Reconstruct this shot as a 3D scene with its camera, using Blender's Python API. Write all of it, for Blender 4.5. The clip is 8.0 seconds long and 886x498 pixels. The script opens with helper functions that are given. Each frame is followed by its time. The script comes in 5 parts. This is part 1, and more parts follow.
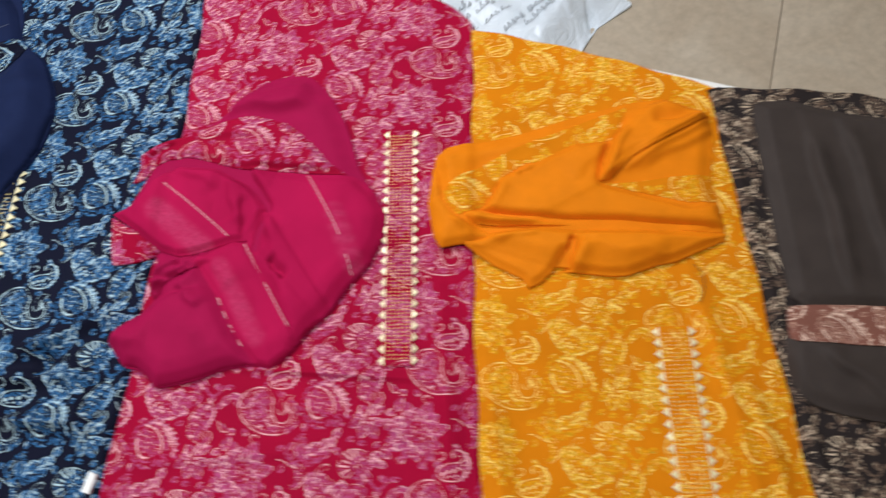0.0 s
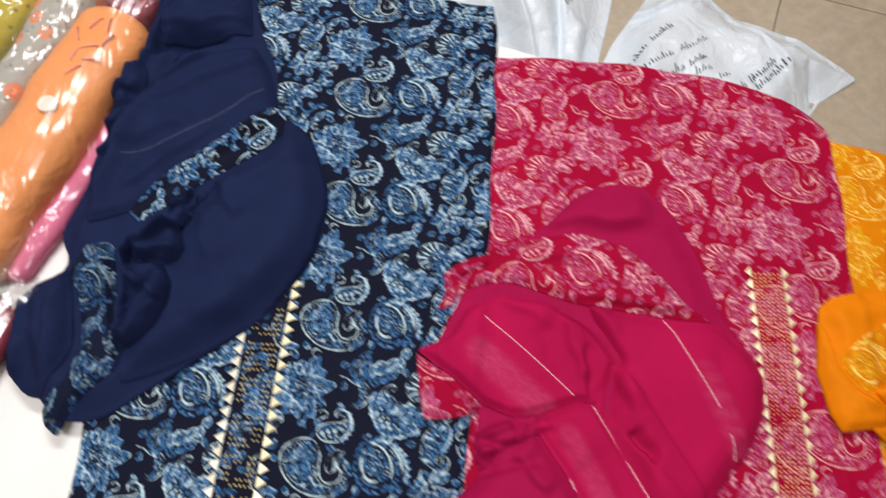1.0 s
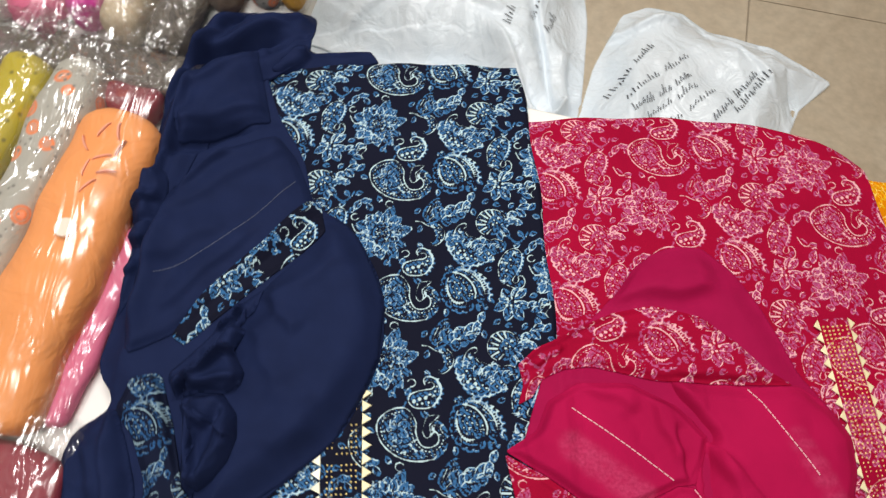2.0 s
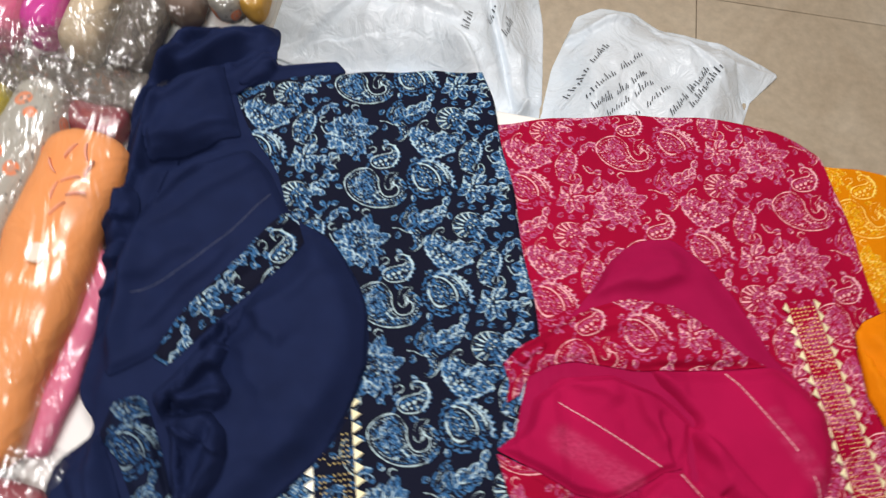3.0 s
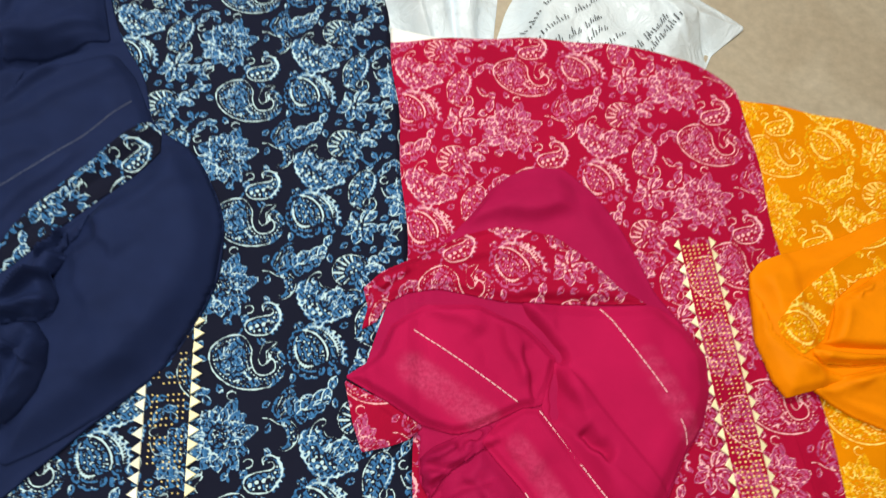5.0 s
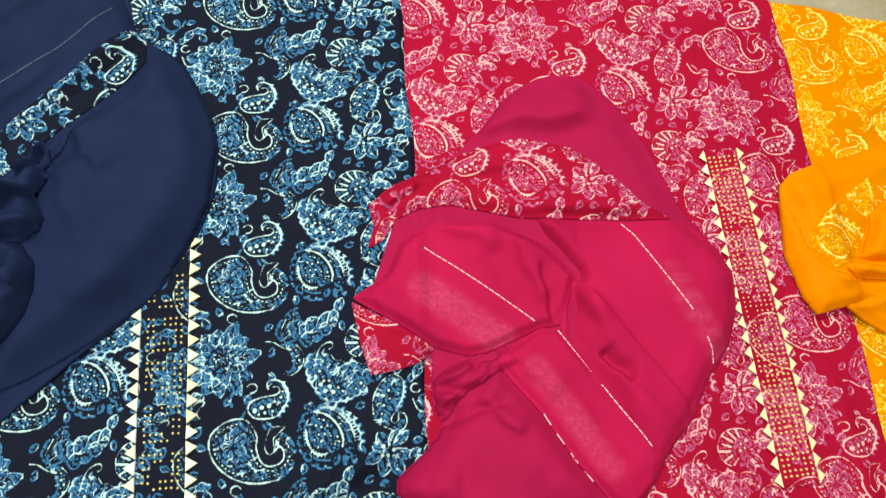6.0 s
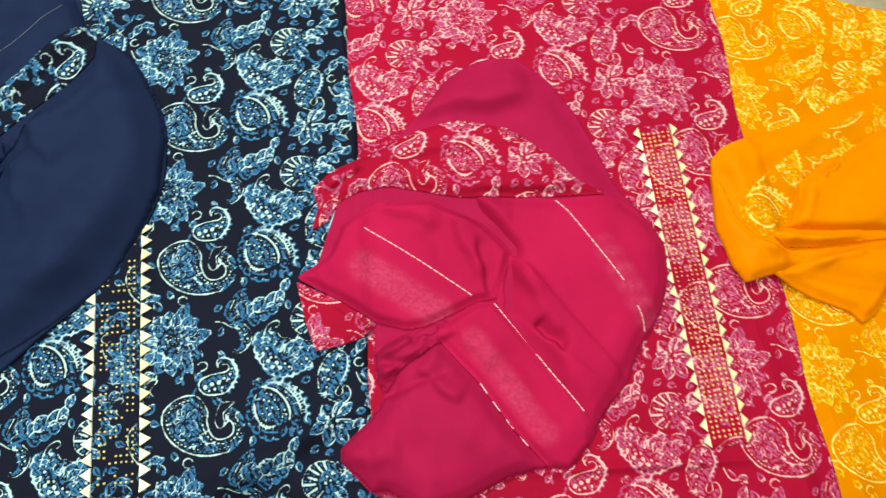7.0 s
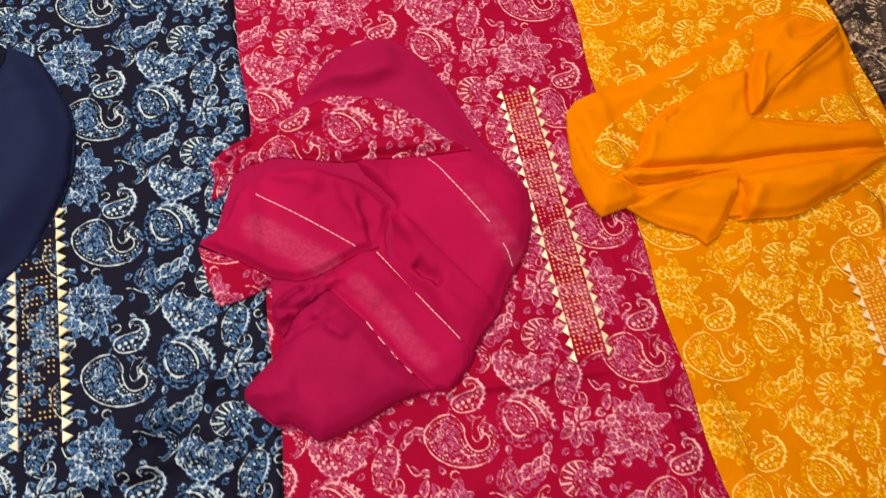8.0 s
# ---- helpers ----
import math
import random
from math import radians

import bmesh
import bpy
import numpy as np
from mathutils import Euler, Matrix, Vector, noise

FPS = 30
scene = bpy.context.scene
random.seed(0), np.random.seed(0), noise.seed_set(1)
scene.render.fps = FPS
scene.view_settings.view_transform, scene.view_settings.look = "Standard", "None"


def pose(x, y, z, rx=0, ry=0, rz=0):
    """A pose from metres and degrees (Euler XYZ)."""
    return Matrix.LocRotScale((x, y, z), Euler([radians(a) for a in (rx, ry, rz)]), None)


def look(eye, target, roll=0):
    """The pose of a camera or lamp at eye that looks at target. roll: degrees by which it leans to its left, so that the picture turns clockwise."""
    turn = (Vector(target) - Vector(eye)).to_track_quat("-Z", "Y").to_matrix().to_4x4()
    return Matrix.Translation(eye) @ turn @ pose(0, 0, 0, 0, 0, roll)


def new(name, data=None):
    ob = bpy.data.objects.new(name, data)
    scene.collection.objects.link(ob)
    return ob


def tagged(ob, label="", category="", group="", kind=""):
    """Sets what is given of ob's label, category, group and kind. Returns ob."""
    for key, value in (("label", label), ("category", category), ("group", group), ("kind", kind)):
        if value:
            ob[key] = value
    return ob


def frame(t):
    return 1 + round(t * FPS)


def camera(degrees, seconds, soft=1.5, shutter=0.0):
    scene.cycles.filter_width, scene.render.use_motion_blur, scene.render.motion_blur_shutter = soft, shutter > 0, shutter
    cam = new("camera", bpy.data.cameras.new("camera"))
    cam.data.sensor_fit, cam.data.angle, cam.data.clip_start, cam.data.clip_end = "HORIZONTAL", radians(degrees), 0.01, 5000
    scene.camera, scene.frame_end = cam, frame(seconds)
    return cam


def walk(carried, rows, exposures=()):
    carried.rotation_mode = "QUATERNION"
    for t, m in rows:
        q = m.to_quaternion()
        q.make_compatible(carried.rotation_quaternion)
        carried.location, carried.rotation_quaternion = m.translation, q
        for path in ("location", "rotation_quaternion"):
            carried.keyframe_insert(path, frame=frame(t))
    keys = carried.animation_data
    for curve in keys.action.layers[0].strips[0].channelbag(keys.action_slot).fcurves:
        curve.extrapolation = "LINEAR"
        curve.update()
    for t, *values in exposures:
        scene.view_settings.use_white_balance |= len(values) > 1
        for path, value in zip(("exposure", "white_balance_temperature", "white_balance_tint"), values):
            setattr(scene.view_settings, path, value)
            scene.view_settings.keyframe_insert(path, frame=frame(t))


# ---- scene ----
cam = camera(66.7, 8.0, soft=1.35, shutter=0.4)
PATH = [
    (0, (0.356, 0.506, 0.888), (0.138, 1.24, -0.96), -9.6),
    (0.1, (0.29, 0.514, 0.886), (0.091, 1.226, -0.973), -8.7),
    (0.3, (0.204, 0.51, 0.877), (-0.026, 1.265, -0.961), -9.3),
    (0.5, (0.099, 0.531, 0.883), (-0.117, 1.285, -0.957), -7.5),
    (0.6, (0.062, 0.552, 0.855), (-0.179, 1.313, -0.979), -8.3),
    (1, (-0.153, 0.672, 0.804), (-0.356, 1.413, -1.042), -4.1),
    (1.5, (-0.244, 0.73, 0.812), (-0.429, 1.45, -1.045), -2.7),
    (1.7, (-0.274, 0.76, 0.816), (-0.407, 1.489, -1.042), -0.9),
    (2.8, (-0.382, 0.785, 0.818), (-0.249, 1.553, -1.024), 5.3),
    (3, (-0.343, 0.77, 0.823), (-0.259, 1.538, -1.022), 6.7),
    (3.5, (-0.228, 0.746, 0.807), (-0.165, 1.498, -1.045), 9.1),
    (4, (-0.181, 0.738, 0.813), (-0.114, 1.481, -1.042), 8.5),
    (4.5, (-0.168, 0.743, 0.799), (-0.11, 1.479, -1.06), 6.9),
    (5, (-0.165, 0.734, 0.755), (-0.109, 1.431, -1.119), 7.5),
    (5.2, (-0.199, 0.681, 0.678), (-0.066, 1.441, -1.167), 11.6),
    (6.3, (-0.152, 0.72, 0.704), (-0.109, 1.23, -1.229), 6.9),
    (6.5, (-0.136, 0.712, 0.706), (-0.095, 1.233, -1.224), 6.5),
    (7, (-0.106, 0.697, 0.725), (-0.052, 1.218, -1.205), 6.4),
    (7.5, (-0.031, 0.659, 0.768), (0.043, 1.218, -1.151), 3.4),
    (8, (0.005, 0.598, 0.793), (0.112, 1.163, -1.123), 6.4),
]
walk(cam, [(t, look(eye, target, roll)) for t, eye, target, roll in PATH],
     exposures=[(0.0, -0.15, 5800, 9), (0.5, -0.25, 6350, 15), (0.8, -0.24, 6250, 15), (1.2, -0.18, 6300, 10), (1.5, -0.18, 6450, 8), (3.0, -0.24, 6350, 12), (4.5, -0.07, 6450, 5), (5.2, 0.06, 6500, 0),
                (6.3, 0.27, 6600, -14), (7.2, 0.26, 6600, -14), (7.7, 0.00, 7100, 12), (8.0, -0.10, 7600, 21)])



# ---- light: a closed shop room, an inferred ceiling light and an added unseen lamp ----
FLOOR = -0.60
TOP = -0.012
world = bpy.data.worlds.new("world")
scene.world = world
world.use_nodes = True
world.node_tree.nodes["Background"].inputs[0].default_value = (0.9, 0.95, 1.0, 1)
world.node_tree.nodes["Background"].inputs[1].default_value = 0.025


def tube(x, y, z, length, width, watts, turn):
    lamp = bpy.data.lights.new("unseen_lamp", "AREA")
    lamp.shape, lamp.size, lamp.size_y, lamp.energy = "RECTANGLE", length, width, watts
    lamp.color = (1.0, 0.97, 0.93)
    ob = new("unseen_lamp", lamp)
    ob.matrix_world = pose(x, y, z, 0, 0, turn)
    return ob


tube(-0.35, 2.0, 2.12, 1.2, 0.16, 44, 10)
# added lamp with no known source, placed to brighten the lower left
tube(-0.55, 0.45, 2.12, 1.2, 0.16, 34, 10)


# ---- materials ----
def material(name):
    m = bpy.data.materials.new(name)
    m.use_nodes = True
    return m, m.node_tree.nodes, m.node_tree.links, m.node_tree.nodes["Principled BSDF"]


def ramp(nodes, stops):
    r = nodes.new("ShaderNodeValToRGB")
    while len(r.color_ramp.elements) < len(stops):
        r.color_ramp.elements.new(0.5)
    for e, (p, c) in zip(r.color_ramp.elements, stops):
        e.position, e.color = p, (*c, 1)
    return r


def noise_node(nodes, links, scale, detail=4, rough=0.5, distort=0.0):
    n = nodes.new("ShaderNodeTexNoise")
    n.inputs["Scale"].default_value = scale
    n.inputs["Detail"].default_value = detail
    n.inputs["Roughness"].default_value = rough
    n.inputs["Distortion"].default_value = distort
    t = nodes.new("ShaderNodeTexCoord")
    links.new(t.outputs["Object"], n.inputs["Vector"])
    return n


def bump(nodes, links, source, strength, distance, before=None):
    b = nodes.new("ShaderNodeBump")
    b.inputs["Strength"].default_value = strength
    b.inputs["Distance"].default_value = distance
    links.new(source, b.inputs["Height"])
    if before:
        links.new(before.outputs[0], b.inputs["Normal"])
    return b


def plain(name, colour, rough=0.6, metal=0.0, vary=0.12, scale=30.0, bumpy=0.15, fine=900.0, spec=0.5, crease=0.0):
    m, n, l, p = material(name)
    a = noise_node(n, l, scale, 5)
    lo, hi = [c * (1 - vary) for c in colour], [min(1, c * (1 + vary)) for c in colour]
    r = ramp(n, [(0.3, lo), (0.7, hi)])
    l.new(a.outputs["Fac"], r.inputs["Fac"])
    l.new(r.outputs["Color"], p.inputs["Base Color"])
    p.inputs["Roughness"].default_value = rough
    p.inputs["Metallic"].default_value = metal
    p.inputs["Specular IOR Level"].default_value = spec
    f = noise_node(n, l, fine, 2)
    first = None
    if crease:
        w = noise_node(n, l, 17, 3, 0.5, 1.4)
        first = bump(n, l, w.outputs["Fac"], crease, 0.02)
    b = bump(n, l, f.outputs["Fac"], bumpy, 0.0006, first)
    l.new(b.outputs[0], p.inputs["Normal"])
    return m


def printed(name, base, mid, light, rough=0.72, soft=1.0):
    """Block-printed cotton: the two print layers come from the cloth's own attribute."""
    m, n, l, p = material(name)
    at = n.new("ShaderNodeAttribute")
    at.attribute_name = "print"
    sep = n.new("ShaderNodeSeparateColor")
    l.new(at.outputs["Color"], sep.inputs[0])
    big = noise_node(n, l, 9.0, 4)
    weave = noise_node(n, l, 650.0, 2)
    tone = ramp(n, [(0.25, [c * 0.86 for c in base]), (0.75, [min(1, c * 1.12) for c in base])])
    l.new(big.outputs["Fac"], tone.inputs["Fac"])
    blot = noise_node(n, l, 260.0, 3)
    midtone = ramp(n, [(0.3, [c * 0.62 for c in mid]), (0.7, [min(1, c * 1.25) for c in mid])])
    l.new(blot.outputs["Fac"], midtone.inputs["Fac"])
    m1 = n.new("ShaderNodeMix")
    m1.data_type = "RGBA"
    crisp = []
    for k, (lo, hi) in enumerate(((0.14, 0.46), (0.42, 0.80))):
        mr = n.new("ShaderNodeMapRange")
        mr.interpolation_type = "SMOOTHSTEP"
        mr.inputs["From Min"].default_value, mr.inputs["From Max"].default_value = lo * soft, hi * soft
        l.new(sep.outputs[k], mr.inputs["Value"])
        mr.inputs["To Max"].default_value = soft
        crisp.append(mr)
    l.new(crisp[0].outputs["Result"], m1.inputs["Factor"])
    l.new(tone.outputs["Color"], m1.inputs["A"])
    l.new(midtone.outputs["Color"], m1.inputs["B"])
    m2 = n.new("ShaderNodeMix")
    m2.data_type = "RGBA"
    l.new(crisp[1].outputs["Result"], m2.inputs["Factor"])
    l.new(m1.outputs["Result"], m2.inputs["A"])
    m2.inputs["B"].default_value = (*light, 1)
    l.new(m2.outputs["Result"], p.inputs["Base Color"])
    p.inputs["Roughness"].default_value = rough
    p.inputs["Specular IOR Level"].default_value = 0.03
    b = bump(n, l, weave.outputs["Fac"], 0.25, 0.0006)
    l.new(b.outputs[0], p.inputs["Normal"])
    return m


def film_material(name, tint=(1, 1, 1), glint=0.12, fine=0.03, soft=0.22, broad=0.28, stretch=(1.5, 0.4, 1.3)):
    """Clear packing film: see-through with crinkled gloss."""
    m, n, l, p = material(name)
    out = n["Material Output"]
    tr = n.new("ShaderNodeBsdfTransparent")
    tr.inputs[0].default_value = (*tint, 1)
    gl = n.new("ShaderNodeBsdfGlossy")
    gl.inputs["Roughness"].default_value = soft
    mix = n.new("ShaderNodeMixShader")
    mix.inputs[0].default_value = glint
    l.new(tr.outputs[0], mix.inputs[1])
    l.new(gl.outputs[0], mix.inputs[2])
    w = noise_node(n, l, 13.0, 2, 0.5, 2.4)
    v = noise_node(n, l, 42.0, 2, 0.5, 1.0)
    for node in (w, v):
        mp = n.new("ShaderNodeMapping")
        mp.inputs["Scale"].default_value = stretch
        mp.inputs["Rotation"].default_value = (0, 0, 0.17)
        tc = n.new("ShaderNodeTexCoord")
        l.new(tc.outputs["Object"], mp.inputs["Vector"])
        l.new(mp.outputs["Vector"], node.inputs["Vector"])
    b = bump(n, l, v.outputs["Fac"], fine, 0.01, bump(n, l, w.outputs["Fac"], broad, 0.035))
    l.new(b.outputs[0], gl.inputs["Normal"])
    l.new(mix.outputs[0], out.inputs["Surface"])
    return m


NAVY_PRINT = printed("navy_block_print", (0.009, 0.010, 0.022), (0.042, 0.142, 0.320), (0.50, 0.655, 0.70))
PINK_PRINT = printed("crimson_block_print", (0.335, 0.0035, 0.032), (0.44, 0.070, 0.190), (0.80, 0.42, 0.45))
YELLOW_PRINT = printed("mustard_block_print", (0.66, 0.205, 0.0012), (0.76, 0.37, 0.008), (0.95, 0.67, 0.15))
BROWN_PRINT = printed("dark_brown_block_print", (0.028, 0.022, 0.021), (0.15, 0.10, 0.07), (0.60, 0.47, 0.33))
NAVY = plain("navy_chiffon", (0.0105, 0.0170, 0.056), 0.75, vary=0.10, spec=0.06)
NAVY_SHEER = printed("navy_print_on_chiffon", (0.009, 0.012, 0.030), (0.026, 0.082, 0.20), (0.22, 0.32, 0.38))
PINK = plain("crimson_chiffon", (0.335, 0.0060, 0.060), 0.7, vary=0.07, spec=0.05)
YELLOW = plain("amber_chiffon", (0.76, 0.212, 0.0012), 0.62, vary=0.07, spec=0.05)
BROWN = plain("brown_chiffon", (0.048, 0.037, 0.032), 0.6, vary=0.10, spec=0.1)
PINK_REVERSE = printed("crimson_print_reverse", (0.40, 0.0070, 0.064), (0.53, 0.07, 0.17), (0.80, 0.30, 0.36), soft=0.45)
GOLD = plain("gold_foil", (0.80, 0.56, 0.17), 0.3, metal=0.85, vary=0.08, bumpy=0.1)
STUD = plain("gold_stud", (0.95, 0.72, 0.28), 0.3, metal=0.45, vary=0.08, bumpy=0.1)
PALE_GOLD = plain("pale_gold_foil", (0.94, 0.84, 0.52), 0.34, metal=0.2, vary=0.08, bumpy=0.1)
CREAM_FOIL = plain("cream_gold_foil", (0.95, 0.90, 0.70), 0.34, metal=0.2, vary=0.05, bumpy=0.1)
SHEET = plain("white_sheet", (0.88, 0.87, 0.83), 0.7, vary=0.05, scale=6, bumpy=0.2, fine=400)
POLY, qn, ql, qp = material("white_poly_bag")
qp.inputs["Base Color"].default_value = (0.74, 0.80, 0.84, 1)
qp.inputs["Roughness"].default_value = 0.3
qa = noise_node(qn, ql, 12.0, 3, 0.5, 2.2)
qb = noise_node(qn, ql, 75.0, 3, 0.6, 0.8)
qc = noise_node(qn, ql, 9.0, 3)
qr = ramp(qn, [(0.3, (0.78, 0.86, 0.93)), (0.7, (0.85, 0.91, 0.97))])
ql.new(qc.outputs["Fac"], qr.inputs["Fac"])
ql.new(qr.outputs["Color"], qp.inputs["Base Color"])
q1 = bump(qn, ql, qa.outputs["Fac"], 0.45, 0.02)
q2 = bump(qn, ql, qb.outputs["Fac"], 0.22, 0.005, q1)
ql.new(q2.outputs[0], qp.inputs["Normal"])
INK = plain("black_marker_ink", (0.045, 0.05, 0.065), 0.5, vary=0.4, scale=60)
THREAD = plain("pale_pink_thread", (0.78, 0.42, 0.47), 0.8)
NAVY_THREAD = plain("grey_blue_thread", (0.07, 0.08, 0.13), 0.8)
WALL = plain("cream_wall_paint", (0.60, 0.57, 0.52), 0.85, vary=0.05, scale=3)
FILM = film_material("clear_packing_film", glint=0.09)
SHINY = film_material("shiny_packing_film", glint=0.13, fine=0.10, soft=0.18, broad=0.45, stretch=(1.3, 0.6, 1.2))
CRINKLE = film_material("crumpled_packing_film", glint=0.20, fine=0.3, soft=0.15, broad=0.8, stretch=(1, 1, 1))
STONE, sn, sl, sp = material("beige_stone_tile")
a1 = noise_node(sn, sl, 3.0, 8, 0.62, 0.8)
a2 = noise_node(sn, sl, 38.0, 5, 0.6)
r1 = ramp(sn, [(0.3, (0.50, 0.40, 0.285)), (0.55, (0.60, 0.505, 0.38)), (0.75, (0.66, 0.57, 0.45))])
sl.new(a1.outputs["Fac"], r1.inputs["Fac"])
r2 = ramp(sn, [(0.3, (0.80, 0.80, 0.80)), (0.7, (1.0, 1.0, 1.0))])
sl.new(a2.outputs["Fac"], r2.inputs["Fac"])
sm = sn.new("ShaderNodeMix")
sm.data_type, sm.blend_type = "RGBA", "MULTIPLY"
sm.inputs["Factor"].default_value = 1.0
sl.new(r1.outputs["Color"], sm.inputs["A"])
sl.new(r2.outputs["Color"], sm.inputs["B"])
sl.new(sm.outputs["Result"], sp.inputs["Base Color"])
sp.inputs["Roughness"].default_value = 0.42
GROUT = plain("grey_grout", (0.24, 0.20, 0.16), 0.9)


# ---- mesh helpers ----
def mesh_from(name, verts, faces, smooth=True):
    me = bpy.data.meshes.new(name)
    verts = np.asarray(verts, np.float32)
    faces = np.asarray(faces, np.int32)
    k = faces.shape[1]
    me.vertices.add(len(verts))
    me.vertices.foreach_set("co", verts.ravel())
    me.loops.add(faces.size)
    me.loops.foreach_set("vertex_index", faces.ravel())
    me.polygons.add(len(faces))
    me.polygons.foreach_set("loop_start", np.arange(0, faces.size, k, dtype=np.int32))
    me.update(calc_edges=True)
    me.validate()
    if smooth:
        me.polygons.foreach_set("use_smooth", np.ones(len(me.polygons), bool))
    return me


def part(name, data, mat, parent=None, label=""):
    """Links a mesh or a bmesh as one object under a thing or a part."""
    if isinstance(data, bmesh.types.BMesh):
        me = bpy.data.meshes.new(name)
        data.to_mesh(me)
        data.free()
        data = me
    if mat and not data.materials:
        data.materials.append(mat)
    ob = new(name, data)
    ob.parent = parent
    return tagged(ob, label)


def thing(name, label, category, group="", place=(0, 0, 0)):
    ob = new(name)
    ob.empty_display_size = 0.05
    ob.location = place
    return tagged(ob, label, category, group)


def box(bm, x0, y0, z0, x1, y1, z1, bevel=0.0):
    made = bmesh.ops.create_cube(bm, size=1, matrix=Matrix.LocRotScale(((x0 + x1) / 2, (y0 + y1) / 2, (z0 + z1) / 2), None, (x1 - x0, y1 - y0, z1 - z0)))
    if bevel:
        edges = {e for v in made["verts"] for e in v.link_edges}
        bmesh.ops.bevel(bm, geom=list(edges), offset=bevel, segments=3, affect="EDGES", profile=0.6)


def grid_faces(nx, ny):
    i = np.arange(nx - 1)[None, :] + np.arange(ny - 1)[:, None] * nx
    return np.stack([i, i + 1, i + 1 + nx, i + nx], -1).reshape(-1, 4)


def ripple(x, y, seed, scale, octaves=4):
    """Smooth wandering height, about -1 to 1."""
    rng = np.random.default_rng(seed)
    out, amp = np.zeros_like(x), 1.0
    wx = x + 0.25 / scale * np.sin(scale * 0.9 * y + seed)
    wy = y + 0.25 / scale * np.sin(scale * 0.8 * x + 2.1 * seed)
    for o in range(octaves):
        for k in range(3):
            a = rng.uniform(0, math.tau)
            f = scale * 1.8 ** o * rng.uniform(0.8, 1.25)
            out += amp / 3 * np.sin(f * (wx * math.cos(a) + wy * math.sin(a)) + rng.uniform(0, math.tau))
        amp *= 0.55
    return out


# ---- the block print: one repeat of flowers, paisleys and pomegranates, in millimetres ----
CELL_W, CELL_H, RES = 226.0, 167.0, 0.5
CX0, CY0, CNX, CNY = -190.0, -225.0, 760, 700
MID = np.zeros((CNY, CNX), np.float32)
LIGHT = np.zeros((CNY, CNX), np.float32)
prng = np.random.default_rng(7)
GY, GX = np.mgrid[0:CNY, 0:CNX]
HATCH = (0.62 + 0.38 * np.sin(1.15 * (GX * 0.5 + 0.6 * GY * 0.5) + 2.2 * np.sin(GY * 0.11) + 1.7 * np.sin(GX * 0.083 + GY * 0.05))).astype(np.float32)


def stamp(layer, x, y, r, val=1.0, erase=False):
    px, py, pr = (x - CX0) / RES, (y - CY0) / RES, r / RES
    x0, x1, y0, y1 = int(px - pr - 2), int(px + pr + 3), int(py - pr - 2), int(py + pr + 3)
    if x0 < 0 or y0 < 0 or x1 >= CNX or y1 >= CNY:
        return
    d = np.hypot(GX[y0:y1, x0:x1] - px, GY[y0:y1, x0:x1] - py)
    a = np.clip(pr + 0.5 - d, 0, 1) * val
    if erase:
        layer[y0:y1, x0:x1] *= 1 - a
    else:
        np.maximum(layer[y0:y1, x0:x1], a, out=layer[y0:y1, x0:x1])


def stroke(layer, pts, w, val=1.0, dash=0.0, gap=0.0, erase=False, taper=False):
    pts = np.asarray(pts, float)
    seg = np.hypot(*np.diff(pts, axis=0).T)
    s = np.concatenate([[0], np.cumsum(seg)])
    for t in np.arange(0, s[-1], 0.55):
        if dash and t % (dash + gap) > dash:
            continue
        k = t / s[-1]
        r = w / 2 * (math.sin(math.pi * min(1, max(0.06, k))) ** 0.5 if taper else 1.0)
        stamp(layer, np.interp(t, s, pts[:, 0]), np.interp(t, s, pts[:, 1]), max(r, 0.35), val, erase)


def fill(layer, pts, val, hatch=True):
    pts = (np.asarray(pts, float) - (CX0, CY0)) / RES
    x0, y0 = np.maximum(pts.min(0).astype(int) - 1, 0)
    x1, y1 = pts.max(0).astype(int) + 2
    gx, gy = GX[y0:y1, x0:x1], GY[y0:y1, x0:x1]
    inside = np.zeros(gx.shape, bool)
    for (ax, ay), (bx, by) in zip(pts, np.roll(pts, -1, 0)):
        if ay != by:
            inside ^= ((ay > gy) != (by > gy)) & (gx < (bx - ax) * (gy - ay) / (by - ay) + ax)
    if val < 0:
        layer[y0:y1, x0:x1] *= ~inside
        return
    a = inside * val * (HATCH[y0:y1, x0:x1] ** 1.4 if hatch else 1)
    np.maximum(layer[y0:y1, x0:x1], a, out=layer[y0:y1, x0:x1])


def arc(cx, cy, rx, ry, a0, a1, n=40, wave=0.0, waves=0, turn=0.0):
    a = np.radians(np.linspace(a0, a1, n))
    k = 1 + wave * np.sin(waves * a)
    x, y = rx * k * np.cos(a), ry * k * np.sin(a)
    c, s = math.cos(math.radians(turn)), math.sin(math.radians(turn))
    return np.stack([cx + c * x - s * y, cy + s * x + c * y], 1)


def smooth(pts, closed=False):
    """Rounds a hand-drawn line."""
    p = np.asarray(pts, float)
    for _ in range(2):
        n = np.roll(p, -1, 0) if closed else p[1:]
        o = p if closed else p[:-1]
        q = np.stack([o * 0.75 + n * 0.25, o * 0.25 + n * 0.75], 1).reshape(-1, 2)
        p = q if closed else np.concatenate([p[:1], q, p[-1:]])
    return p


